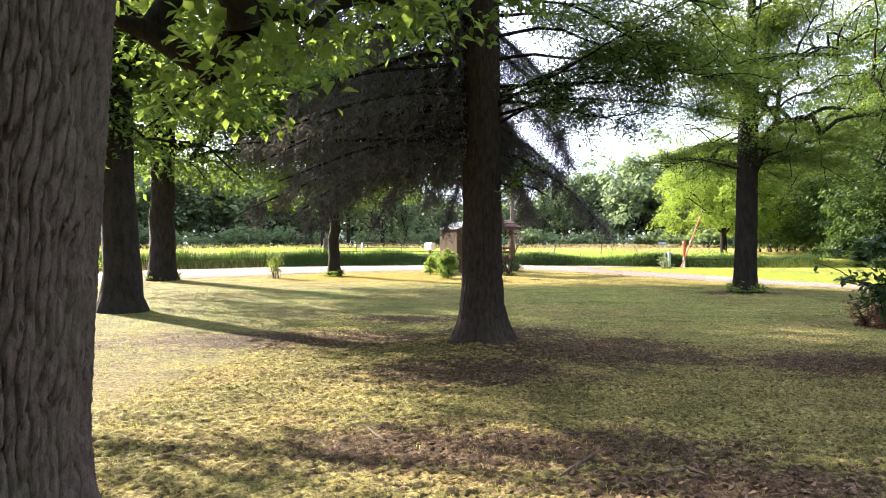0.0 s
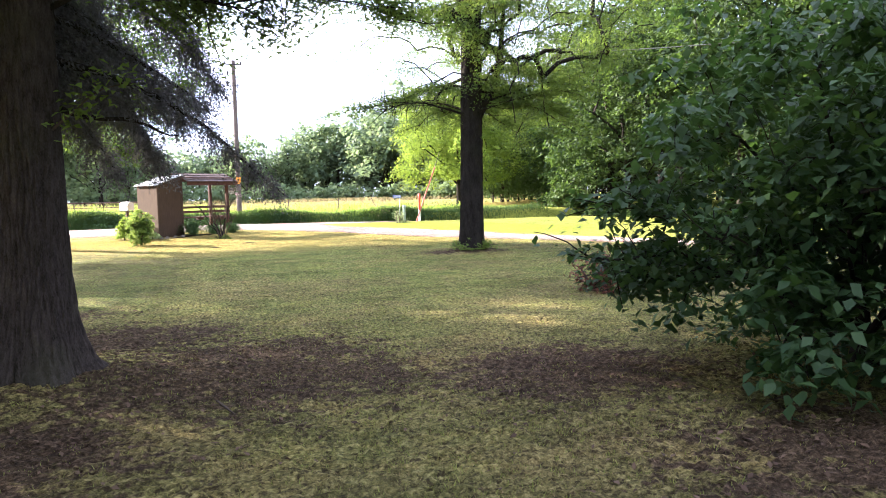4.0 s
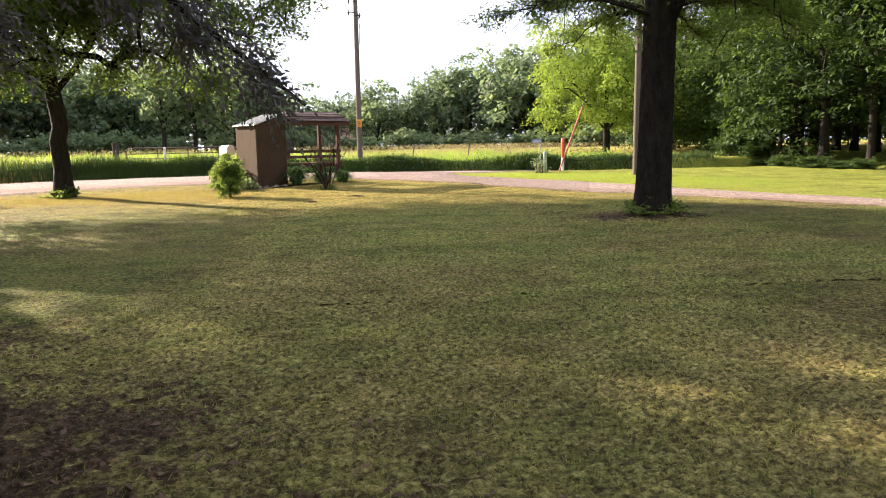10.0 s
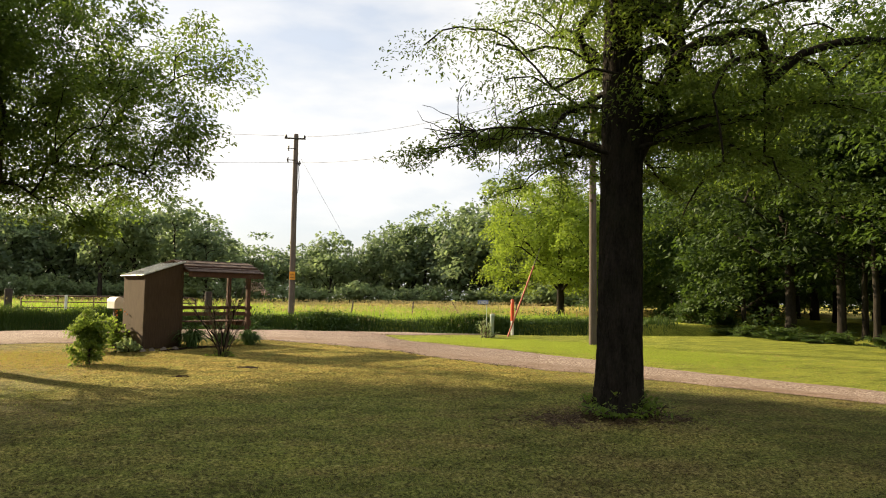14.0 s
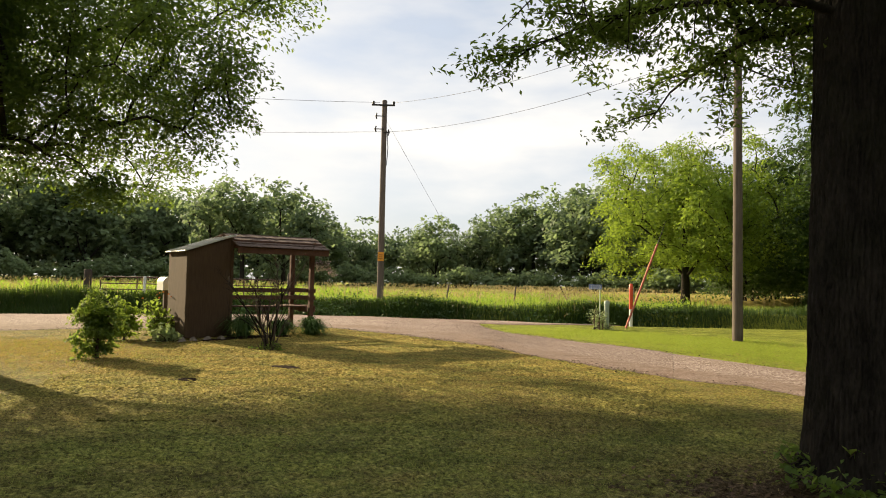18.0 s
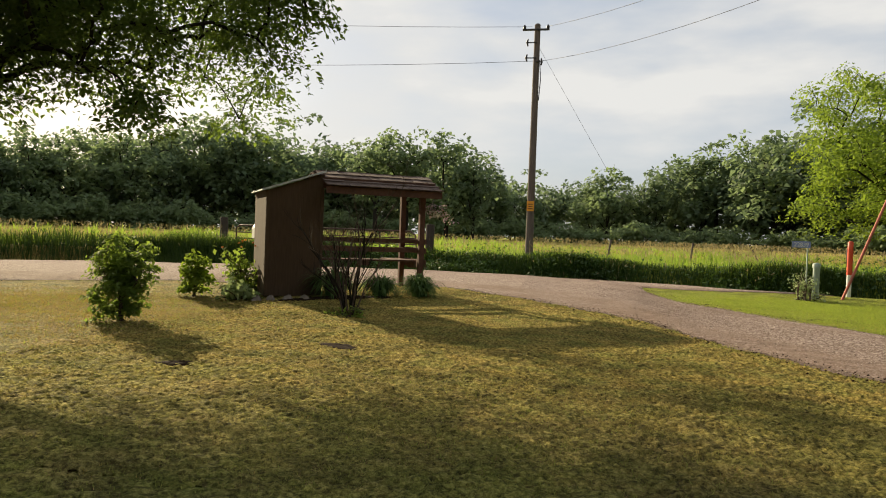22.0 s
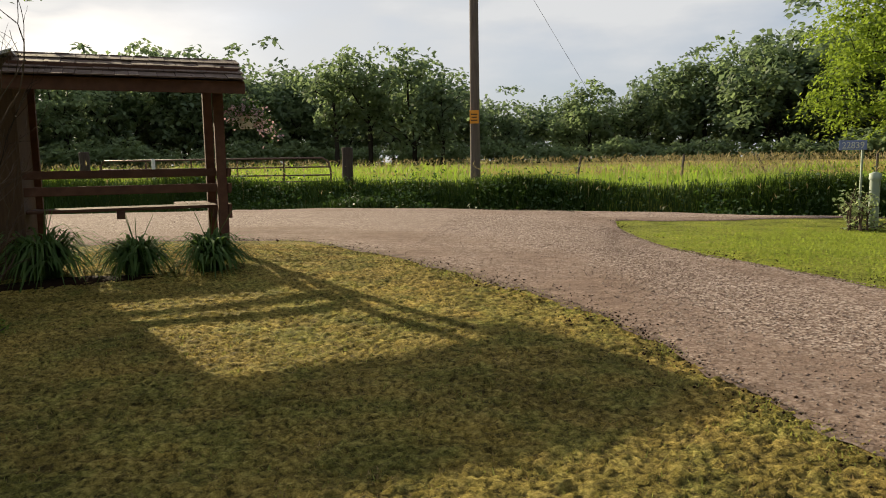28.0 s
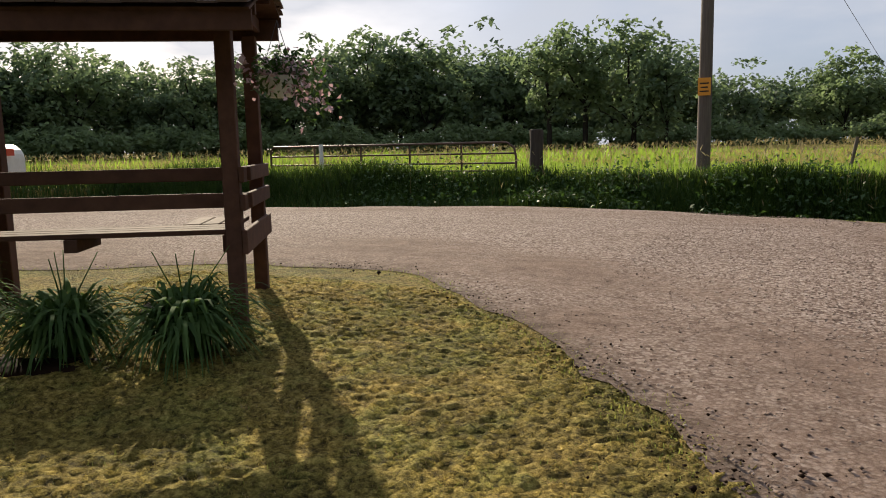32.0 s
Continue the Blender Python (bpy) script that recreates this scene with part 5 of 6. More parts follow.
# ---- shrubs and beds ----
def shrub(name, at, seed, label, tall, wide, count, leaf, leafmat, stems=14, bark=None, low=0.1, category="shrub", reach=None, fine=0.12, thick=1.0, steep=0.35):
    rng = np.random.default_rng(seed)
    ob = thing(name, (at[0], at[1], gz(*at)), label, category)
    tubes, tips = [], []
    for i in range(stems):
        az = i * 2.399 + rng.normal(0, 0.4)
        el = rng.uniform(steep, 1.45)
        length = tall * (0.55 + 0.45 * math.sin(el)) if reach is None else reach(az, el)
        length *= rng.uniform(0.8, 1.1)
        squash = wide / tall
        d = np.array([math.cos(az) * math.cos(el) * squash, math.sin(az) * math.cos(el) * squash, math.sin(el)])
        length *= np.linalg.norm(d)
        pts = curve_points(rng, (rng.normal(0, 0.1), rng.normal(0, 0.1), -0.05), d / np.linalg.norm(d), length, 8, 0.14, -0.02)
        tubes.append(tube(pts, np.linspace((0.02 + 0.008 * tall) * thick, 0.004, 9), 5))
        tips.append(pts[2:] if low else pts[4:])
        for s in range(4):
            p = pts[rng.integers(3, 8)]
            q = curve_points(rng, p, rng.normal(0, 1, 3) * np.array([1, 1, 0.5]) + np.array([0, 0, 0.3]), length * rng.uniform(0.2, 0.4), 5, 0.2, -0.02)
            tubes.append(tube(q, np.linspace(0.01 * thick, 0.003, 6), 4))
            tips.append(q[1:])
    link_part("stemwork", array_mesh("stemwork", *merged(tubes)), bark or TWIG, ob, smooth=True)
    if count:
        nodes = np.concatenate(tips)
        p = nodes[rng.integers(0, len(nodes), count)] + rng.normal(0, fine * tall / 1.5, (count, 3))
        p[:, 2] = np.maximum(p[:, 2], 0.03)
        link_part("foliage", array_mesh("foliage", *leaves(rng, p, leaf, 0.6, 0.62, 0.14)), leafmat, ob)
    return ob


shrub("barberry_bush", (7.8, 14.2), 62, "small reddish bush on a short stem", 0.9, 0.45, 1100, 0.07, REDLEAF, 10)


def bare_shrub(at):
    """A dead-looking shrub: a knot of dark stems that split again and again into thin twigs."""
    rng = np.random.default_rng(65)
    ob = thing("bare_shrub", (at[0], at[1], gz(*at)), "nearly leafless shrub of dark branching stems and thin twigs", "shrub")

    def split(a, d, length, r, depth, out):
        pts = curve_points(rng, a, d, length, 6, 0.12, 0.02)
        out.append(tube(pts, np.linspace(r, r * 0.55, 7), 6 if r > 0.008 else 4))
        if depth:
            for k in range(3):
                p = pts[int(rng.integers(2, 7))]
                dd = (pts[-1] - pts[-2]) / (length / 6) + rng.normal(0, 0.34, 3) + np.array([0, 0, 0.3])
                split(p, dd / np.linalg.norm(dd), length * rng.uniform(0.4, 0.66), r * 0.52, depth - 1, out)
    for i in range(14):
        az, tilt = i * 2.399, rng.uniform(0.05, 0.32)
        out = []
        split((0.05 * math.cos(az), 0.05 * math.sin(az), -0.05), (math.cos(az) * tilt, math.sin(az) * tilt, 1.0), rng.uniform(0.75, 1.35), rng.uniform(0.011, 0.021), 3, out)
        link_part("stem", array_mesh("stem", *merged(out)), BARK_DARK if i % 2 else TWIG, ob, smooth=True)
    out = []
    split((0.0, 0.0, 0.5), (0.12, 0.05, 1.0), 1.5, 0.013, 3, out)
    link_part("stem", array_mesh("stem", *merged(out)), TWIG, ob, smooth=True)


bare_shrub((2.3, 32.0))
shrub("weed_ring", (2.3, 31.95), 98, "low weeds growing round the foot of the bare shrub", 0.22, 0.5, 260, 0.07, LEAF_NEAR, 16, category="plant")
coneflower = shrub("coneflower_clump", (-0.75, 34.4), 66, "tall green perennial clump with orange flowers", 0.95, 0.4, 700, 0.12, LEAF_NEAR, 14, category="plant")
flower_at = np.random.default_rng(166).normal(0, 1, (9, 3)) * (0.16, 0.16, 0.06) + (0, 0, 0.95)
for fp in flower_at:
    link_part("flower", array_mesh("flower", *leaves(np.random.default_rng(167), np.repeat(fp[None], 9, 0), 0.06, 0.3, 0.5)), ORANGE, coneflower)
shrub("hosta_plant", (-0.15, 33.2), 67, "low pale variegated hosta beside the shelter wall", 0.4, 0.55, 260, 0.17, PALE, 12, category="plant")
shrub("yarrow_plant", (11.3, 40.35), 68, "weedy plant with small white flowers below the number sign", 0.75, 0.45, 500, 0.08, PALE, 12, category="plant")


def clumped_shrub(name, at, seed, label, leafmat, scale, category="shrub", bark=None, **kw):
    """A bush that branches like a small tree."""
    ob = thing(name, (at[0], at[1], gz(*at)), label, category)
    wood, branches, crown = tree_arrays(np.random.default_rng(seed), bushy=True, **kw)
    co, f = merged([wood, branches])
    link_part("stemwork", array_mesh("stemwork", co * scale, f), bark or TWIG, ob, smooth=True)
    link_part("foliage", array_mesh("foliage", crown[0] * scale, crown[1]), leafmat, ob)
    return ob


clumped_shrub("weigela_bush", (-0.3, 29.95), 63, "green leafy shrub standing on the lawn", LEAF_NEAR, 0.14, height=9, radius=0.28, fork=0.4, centre=(0, 0, 4.4), reach=(2.9, 2.9, 4.9), clumps=110, each=52, leaf=0.52, pad=1.0, low=0.4, limbs=9, limb_up=1.0, flat=0.5, wide=0.66, shell=0.55)
clumped_shrub("garden_shrub", (-1.15, 33.3), 64, "light green leafy shrub beside the shelter", LEAF_BRIGHT, 0.14, height=6, radius=0.2, fork=0.4, centre=(0, 0, 3.0), reach=(2.4, 2.4, 2.8), clumps=34, each=30, leaf=0.75, pad=1.0, low=0.5, limbs=7, flat=0.5, wide=0.66)
lilac = clumped_shrub("lilac_bush", (6.9, 8.6), 61, "big dense dark green lilac bush with low spreading branches", LEAF_BUSH, 0.4, bark=BARK_DARK, height=9.0, radius=0.24, fork=0.5, centre=(0.6, -0.4, 3.5), reach=(5.0, 5.6, 4.7), clumps=640, each=60, leaf=0.26, pad=0.75, low=lambda az: 1.5 if 2.3 < az % 6.283 < 3.1 else 0.2, limbs=16, limb_up=0.8, flat=0.45, wide=0.72, shell=0.45)


def lilac_bough(ob):
    rng = np.random.default_rng(62)
    wood, nodes = [], []
    for end, thick in (((-2.3, 0.5, 0.95), 0.03), ((-2.0, 0.35, 1.35), 0.024), ((-1.8, 0.9, 0.75), 0.02), ((-1.7, -0.3, 1.1), 0.022)):
        end = np.array(end)
        f = np.linspace(0, 1, 10)[:, None]
        pts = np.array([-0.15, 0.0, 0.35]) * (1 - f) + end * f + rng.normal(0, 0.03, (10, 3))
        pts[:, 2] += 0.16 * np.sin(math.pi * f[:, 0])
        wood.append(tube(pts, np.linspace(thick, 0.006, 10), 6))
        for k in range(22):
            p = pts[int(rng.integers(5, 10))]
            d = (end / np.linalg.norm(end)) * 0.7 + rng.normal(0, 0.6, 3) * np.array([1, 1, 0.7])
            q = curve_points(rng, p, d / np.linalg.norm(d), rng.uniform(0.18, 0.5), 5, 0.2, -0.03)
            wood.append(tube(q, np.linspace(0.007, 0.003, 6), 4))
            nodes.append(q[1:])
    link_part("low_bough", array_mesh("low_bough", *merged(wood)), BARK_DARK, ob, smooth=True)
    nodes = np.concatenate(nodes)
    p = nodes[rng.integers(0, len(nodes), 1500)] + rng.normal(0, 0.05, (1500, 3))
    link_part("low_foliage", array_mesh("low_foliage", *leaves(rng, p, 0.085, 0.5, 0.75, 0.14, 0.2)), LEAF_BUSH, ob)


lilac_bough(lilac)


def daylily(at, size, seed, first=None):
    rng = np.random.default_rng(seed)
    n = 420
    ob = thing("daylily_clump", (at[0], at[1], gz(*at)), "dark green arching daylily clump beside the shelter", "plant", "daylilies by the bench")
    yaw = rng.uniform(0, 2 * math.pi, n)
    tall = size * rng.uniform(0.55, 1.15, n)
    out = size * rng.uniform(0.3, 1.1, n)
    s = np.linspace(0, 1, 6)
    x = out[:, None] * s ** 1.2
    z = tall[:, None] * (1.9 * s - rng.uniform(1.2, 2.0, n)[:, None] * s ** 2.2)
    c = np.stack([np.cos(yaw)[:, None] * x, np.sin(yaw)[:, None] * x, z], -1) + (rng.normal(0, 0.05, (n, 3)) * np.array([1, 1, 0]))[:, None, :]
    wv = np.stack([-np.sin(yaw), np.cos(yaw), np.zeros(n)], 1)[:, None, :] * (0.015 * np.array([0.8, 1, 1, 0.9, 0.6, 0.1]))[None, :, None]
    co = np.stack([c - wv, c + wv], 2).reshape(-1, 3)
    i, j = np.meshgrid(np.arange(n), np.arange(5), indexing="ij")
    b = i * 12 + j * 2
    f = np.stack([b, b + 1, b + 3, b + 2], -1).reshape(-1, 4)
    link_part("leaf_fan", array_mesh("leaf_fan", co, f), DAYLILY, ob)
    for k in range(4):
        a = rng.uniform(0, 6.28)
        out = rng.uniform(0.1, 0.3)
        tube_part("flower_stalk", [(0, 0, 0), (math.cos(a) * out * 0.4, math.sin(a) * out * 0.4, size * 0.8), (math.cos(a) * out, math.sin(a) * out, size * 1.25)], [0.006, 0.005, 0.003], DAYLILY, ob, sides=5)


daylily((1.25, 34.2), 0.66, 71)
daylily((2.05, 34.62), 0.5, 72)
daylily((2.75, 34.92), 0.52, 73)


# ---- the shelter ----
def shelter():
    AZ = 34.0
    base = (0.05, 33.75)
    zb = -0.2
    ob = thing("bus_shelter", (base[0], base[1], zb), "brown wooden roadside shelter with closet, shake roof and open bench", "shelter", turn=AZ)
    # the closet: a box with a roof that rises towards the bench
    W, D, LOW, HIGH, T = 1.04, 1.42, 2.0, 2.36, 0.03

    def panel(name, corners, thick, mat, label=""):
        bm = bmesh.new()
        a = [bm.verts.new(c) for c in corners]
        bm.faces.new(a)
        bm.normal_update()
        r = bmesh.ops.solidify(bm, geom=bm.faces[:], thickness=thick)
        return part(name, bm, mat, ob, label)
    panel("front_panel", ((0, 0, 0), (W, 0, 0), (W, 0, HIGH), (0, 0, LOW)), T, PLY)
    panel("back_panel", ((0, D, 0), (W, D, 0), (W, D, HIGH), (0, D, LOW)), -T, PLY)
    panel("side_panel", ((0, 0, 0), (0, 0, LOW), (0, D, LOW), (0, D, 0)), -T, PLY, "lit brown plywood side")
    panel("inner_panel", ((W, 0, 0), (W, 0, HIGH), (W, D, HIGH), (W, D, 0)), T, PLY)
    for x, y in ((-0.006, -0.006), (W - 0.03, -0.006), (-0.006, D - 0.03)):
        part("corner_batten", box_bm(0.05, 0.05, (LOW if x < 0.5 else HIGH) - 0.03, (x + 0.012, y + 0.012, 0.01), 0.004), PLY, ob)
    slope = math.atan2(HIGH - LOW, W)
    run = W / math.cos(slope) + 0.16
    tilt = Matrix.Rotation(-slope, 4, "Y")
    part("closet_roof", box_bm(run, D + 0.16, 0.02, (W / 2 - 0.03, D / 2, (LOW + HIGH) / 2 + 0.01), 0.003, turn=tilt), METAL_ROOF, ob, "pale metal sheet roof")
    for k in range(7):
        part("roof_rib", box_bm(run, 0.02, 0.018, (W / 2 - 0.03, -0.06 + k * (D + 0.12) / 6, (LOW + HIGH) / 2 + 0.03), 0.004, turn=tilt), METAL_ROOF, ob)
    # the bench bay
    X0, X1, F, B = W + 0.02, 3.12, 0.02, 1.2
    EAVE, RIDGE, REAR = 2.23, 2.46, 2.37
    for x, y in ((X1, F), (X1, B), (X0 + 0.03, B)):
        part("post", box_bm(0.11, 0.11, EAVE + 0.04, (x, y, -0.08), 0.006), STAIN, ob)
    for y, z in ((F, EAVE + 0.0), (B, EAVE + 0.03)):
        part("header", box_bm(X1 - X0 + 0.26, 0.06, 0.16, ((X0 + X1) / 2 + 0.1, y - 0.09 if y < 0.5 else y + 0.09, z - 0.09), 0.004), STAIN, ob)
    part("end_beam", box_bm(0.04, B - F + 0.1, 0.1, (X1 + 0.065, (F + B) / 2, EAVE), 0.004), STAIN, ob)
    mid = (F + B) / 2
    part("ridge_beam", box_bm(X1 - X0 + 0.3, 0.04, 0.12, ((X0 + X1) / 2 + 0.1, mid, RIDGE - 0.13), 0.004), STAIN, ob)
    half = mid - F + 0.46
    for side in (-1, 1):
        low = EAVE - 0.12 if side < 0 else REAR
        half = mid - F + (0.46 if side < 0 else 0.2)
        pitch = math.atan2(RIDGE - low, half)
        length = half / math.cos(pitch)
        turn = Matrix.Rotation(-side * pitch, 4, "X")
        c = (0, mid + side * half / 2, (RIDGE + low) / 2)
        part("roof_deck", box_bm(X1 - X0 + 0.28, length, 0.018, ((X0 + X1) / 2 + 0.1, c[1], c[2] - 0.01), turn=turn), STAIN, ob)
        rng = random.Random(4 + side)
        rows = 4
        for r in range(rows):
            x = X0 - 0.05
            while x < X1 + 0.24:
                w = rng.uniform(0.09, 0.19)
                u = (r + 0.5) / rows
                y = mid + side * half * u * 1.01
                z = RIDGE + (low - RIDGE) * u + 0.022
                lift = Matrix.Rotation(-side * (pitch - 0.07), 4, "X")
                part("shake", box_bm(w - 0.006, length / rows + 0.07 + rng.uniform(-0.02, 0.02), 0.014, (min(x + w / 2, X1 + 0.22), y + side * rng.uniform(-0.01, 0.02), z), 0.0, turn=lift), SHAKE, ob)
                x += w
    part("fascia", box_bm(X1 - X0 + 0.3, 0.022, 0.125, ((X0 + X1) / 2 + 0.1, mid - (mid - F + 0.46) + 0.02, EAVE - 0.245), 0.003), STAIN, ob)
    part("rear_fascia", box_bm(X1 - X0 + 0.3, 0.022, 0.08, ((X0 + X1) / 2 + 0.1, mid + half - 0.02, REAR - 0.08), 0.003), STAIN, ob)
    # rails, end boards and seat
    for z, tall in ((1.07, 0.09), (0.885, 0.1)):
        part("rail", box_bm(X1 - X0 + 0.14, 0.035, tall, ((X0 + X1) / 2 + 0.05, F + 0.075, z), 0.005), STAIN, ob)
    for z, tall in ((1.06, 0.105), (0.87, 0.11), (0.575, 0.165)):
        part("end_rail", box_bm(0.035, B - F + 0.16, tall, (X1 + 0.076, (F + B) / 2, z), 0.005), STAIN, ob)
    part("seat_beam", box_bm(0.09, 0.46, 0.09, (X0 + 0.95, F + 0.32, 0.603), 0.004), STAIN, ob)
    part("seat_beam", box_bm(0.04, 0.46, 0.12, (X1 - 0.08, F + 0.3, 0.573), 0.004), STAIN, ob)
    for k in range(3):
        part("seat_board", box_bm(X1 - X0 - 0.06, 0.125, 0.035, ((X0 + X1) / 2 - 0.02, F + 0.17 + 0.137 * k, 0.695), 0.005), STAIN, ob)
    for k in range(3):
        part("end_seat_board", box_bm(0.125, B - F - 0.56, 0.035, (X1 - 0.14 - 0.137 * k, F + 0.53 + (B - F - 0.5) / 2, 0.695), 0.005), STAIN, ob)
    return ob


shelter()


def hanging_basket(at):
    rng = np.random.default_rng(81)
    ob = thing("hanging_basket", at, "white hanging basket of pale pink flowers under the shelter eave", "flower basket")
    bm = bmesh.new()
    bmesh.ops.create_cone(bm, segments=18, radius1=0.08, radius2=0.14, depth=0.14, cap_ends=True, matrix=Matrix.Translation((0, 0, 0.075)))
    part("basket", bm, WHITE, ob, smooth=False)
    for k in range(3):
        a = k * 2.094
        tube_part("hanger_wire", [(0.13 * math.cos(a), 0.13 * math.sin(a), 0.14), (0, 0, 0.52)], 0.003, WIRE, ob, sides=4)
    p = rng.normal(0, 1, (820, 3)) * np.array([0.13, 0.13, 0.075]) + np.array([0.05, 0.03, 0.17])
    p[:, 2] -= 0.9 * np.clip(p[:, 0] - 0.1, 0, 1)
    link_part("foliage", array_mesh("foliage", *leaves(rng, p[:450], 0.06, 0.7)), LEAF_BUSH, ob)
    tagged(link_part("blossom", array_mesh("blossom", *leaves(rng, p[450:], 0.045, 0.9, 0.9)), PETAL, ob), kind="stuff")


hanging_basket((2.84, 35.8, 1.42))


# ---- poles, wires, gate, signs ----
def utility_pole(at, top, r0, r1, label, arm=True):
    ob = thing("utility_pole", (at[0], at[1], gz(*at)), label, "utility pole", "utility poles")
    h = top - gz(*at)
    zs = np.linspace(0, h, 12)
    pts = np.stack([np.zeros(12), np.zeros(12), zs], 1)
    link_part("shaft", array_mesh("shaft", *tube(pts, np.linspace(r0, r1, 12), 14, rough=0.02, seed=2)), POLE_WOOD, ob, smooth=True)
    bm = bmesh.new()
    bmesh.ops.create_cone(bm, segments=14, radius1=r1, radius2=r1 * 0.7, depth=0.04, cap_ends=True, matrix=Matrix.Translation((0, 0, h + 0.02)))
    part("cap", bm, POLE_WOOD, ob)
    if arm:
        part("crossarm", box_bm(1.05, 0.07, 0.07, (-0.05, -0.12, h - 0.25), 0.005), DARK_METAL, ob)
        for x in (-0.5, 0.42):
            tube_part("insulator", [(x, -0.12, h - 0.19), (x, -0.12, h - 0.1), (x, -0.12, h - 0.03)], [0.05, 0.065, 0.03], DARK_METAL, ob)
        for z, x in ((h - 0.75, -0.34), (h - 1.35, -0.36), (h - 1.5, 0.2)):
            part("bracket", box_bm(abs(x), 0.04, 0.04, (x / 2, -0.14, z), 0.004), DARK_METAL, ob)
            tube_part("fuse_holder", [(x, -0.14, z - 0.12), (x * 1.12, -0.14, z + 0.02), (x, -0.14, z + 0.16)], [0.025, 0.045, 0.025], DARK_METAL, ob)
        tube_part("riser_cable", [(0.14, -0.12, h - 1.4), (0.2, -0.15, h - 2.2), (0.15, -0.13, h - 3.0)], 0.018, WIRE, ob)
        plate = part("marker_plate", box_bm(0.28, 0.012, 0.4, (0, -r0 - 0.004, 1.92), 0.003), TAG, ob, "orange marker plate")
        for k in range(3):
            part("lettering_bar", box_bm((0.2, 0.16, 0.2)[k], 0.004, 0.03, (0, -r0 - 0.013, 2.0 + 0.09 * k)), DARK_METAL, plate)
    return ob


utility_pole((3.71, 49.87), 9.5, 0.16, 0.115, "weathered wooden utility pole with transformer fittings and orange tag")
utility_pole((13.9, 35.95), 8.6, 0.14, 0.1, "bare wooden utility pole standing on the grass", False)
utility_pole((-50.0, 18.8), 8.4, 0.16, 0.115, "distant wooden utility pole along the road")


def wire(name, a, b, sag, label, r=0.008):
    s = np.linspace(0, 1, 25)[:, None]
    p = np.array(a) * (1 - s) + np.array(b) * s
    p[:, 2] -= sag * 4 * s[:, 0] * (1 - s[:, 0])
    ob = link_part(name, array_mesh(name, *tube(p, [r] * 25, 5)), WIRE, smooth=True)
    tagged(ob, label, "wire")


wire("power_line", (3.5, 49.75, 9.4), (-50, 18.8, 8.2), 1.8, "thin overhead power line running along the road")
wire("power_line", (3.6, 49.75, 8.05), (-50, 18.8, 7.0), 2.0, "thin overhead power line running along the road")
wire("power_line", (4.1, 49.75, 9.4), (13.9, 35.95, 9.0), 0.5, "thin overhead power line between two poles")
wire("power_line", (3.9, 49.75, 8.05), (13.9, 35.95, 7.9), 0.5, "thin overhead power line between two poles")
wire("service_line", (13.9, 35.95, 7.6), (34.0, 4.0, 6.4), 0.9, "service wire leading away over the lawn", 0.014)
wire("guy_wire", (3.8, 49.87, 8.6), (9.1, 53.5, 0.1), 0.0, "taut guy wire staked in the field", 0.006)


def farm_gate():
    a, b = np.array((-8.2, 48.5)), np.array((-0.75, 49.2))
    L = float(np.linalg.norm(b - a))
    ob = thing("farm_gate", (a[0], a[1], gz(*a) - 0.17), "long rusty tube farm gate closed across the field entrance", "gate", turn=math.degrees(math.atan2(b[1] - a[1], b[0] - a[0])))
    lo, hi = 0.2, 1.13
    tube_part("frame_tube", [(0, 0, lo), (0, 0, hi - 0.12), (0.12, 0, hi), (L - 0.25, 0, hi), (L - 0.05, 0, hi - 0.14), (L, 0, hi - 0.4), (L, 0, lo)], 0.032, TUBE_METAL, ob)
    for z in (0.85, 0.6, 0.4):
        tube_part("rail_tube", [(0, 0, z), (L / 2, 0, z), (L, 0, z)], 0.024, TUBE_METAL, ob)
    for u in (0.2, 0.4, 0.6, 0.8):
        part("upright", box_bm(0.05, 0.03, hi - lo, (L * u, 0, lo), 0.004), TUBE_METAL, ob)


farm_gate()


def fence_post(at, top, r, mat, label, lean=(0.0, 0.0)):
    ob = thing("fence_post", (at[0], at[1], gz(*at)), label, "fence post")
    h = top - gz(*at)
    s = np.linspace(0, 1, 6)
    pts = np.stack([lean[0] * s, lean[1] * s, h * s - 0.05], 1)
    link_part("shaft", array_mesh("shaft", *tube(pts, np.full(6, r), 9, rough=0.08, seed=3)), mat, ob, smooth=True)
    bm = bmesh.new()
    bmesh.ops.create_cone(bm, segments=9, radius1=r, radius2=r * 0.85, depth=0.03, cap_ends=True, matrix=Matrix.Translation((lean[0], lean[1], h - 0.045)))
    part("cap", bm, mat, ob)


fence_post((-0.2, 49.2), 1.5, 0.17, OLD_POST, "thick dark wooden gate post in the tall grass")
fence_post((-6.3, 48.4), 1.25, 0.06, WHITE, "short white-topped post at the gate")
fence_post((-8.7, 48.4), 1.5, 0.16, OLD_POST, "thick dark wooden gate post in the tall grass")
for fx, fy, lean in ((13.0, 52.5, -0.5), (16.5, 53.5, 0.0), (6.8, 52.2, 0.15), (10.2, 52.6, 0.1)):
    fence_post((fx, fy), 1.15, 0.04, POLE_WOOD, "thin weathered field fence post", (lean, 0.0))


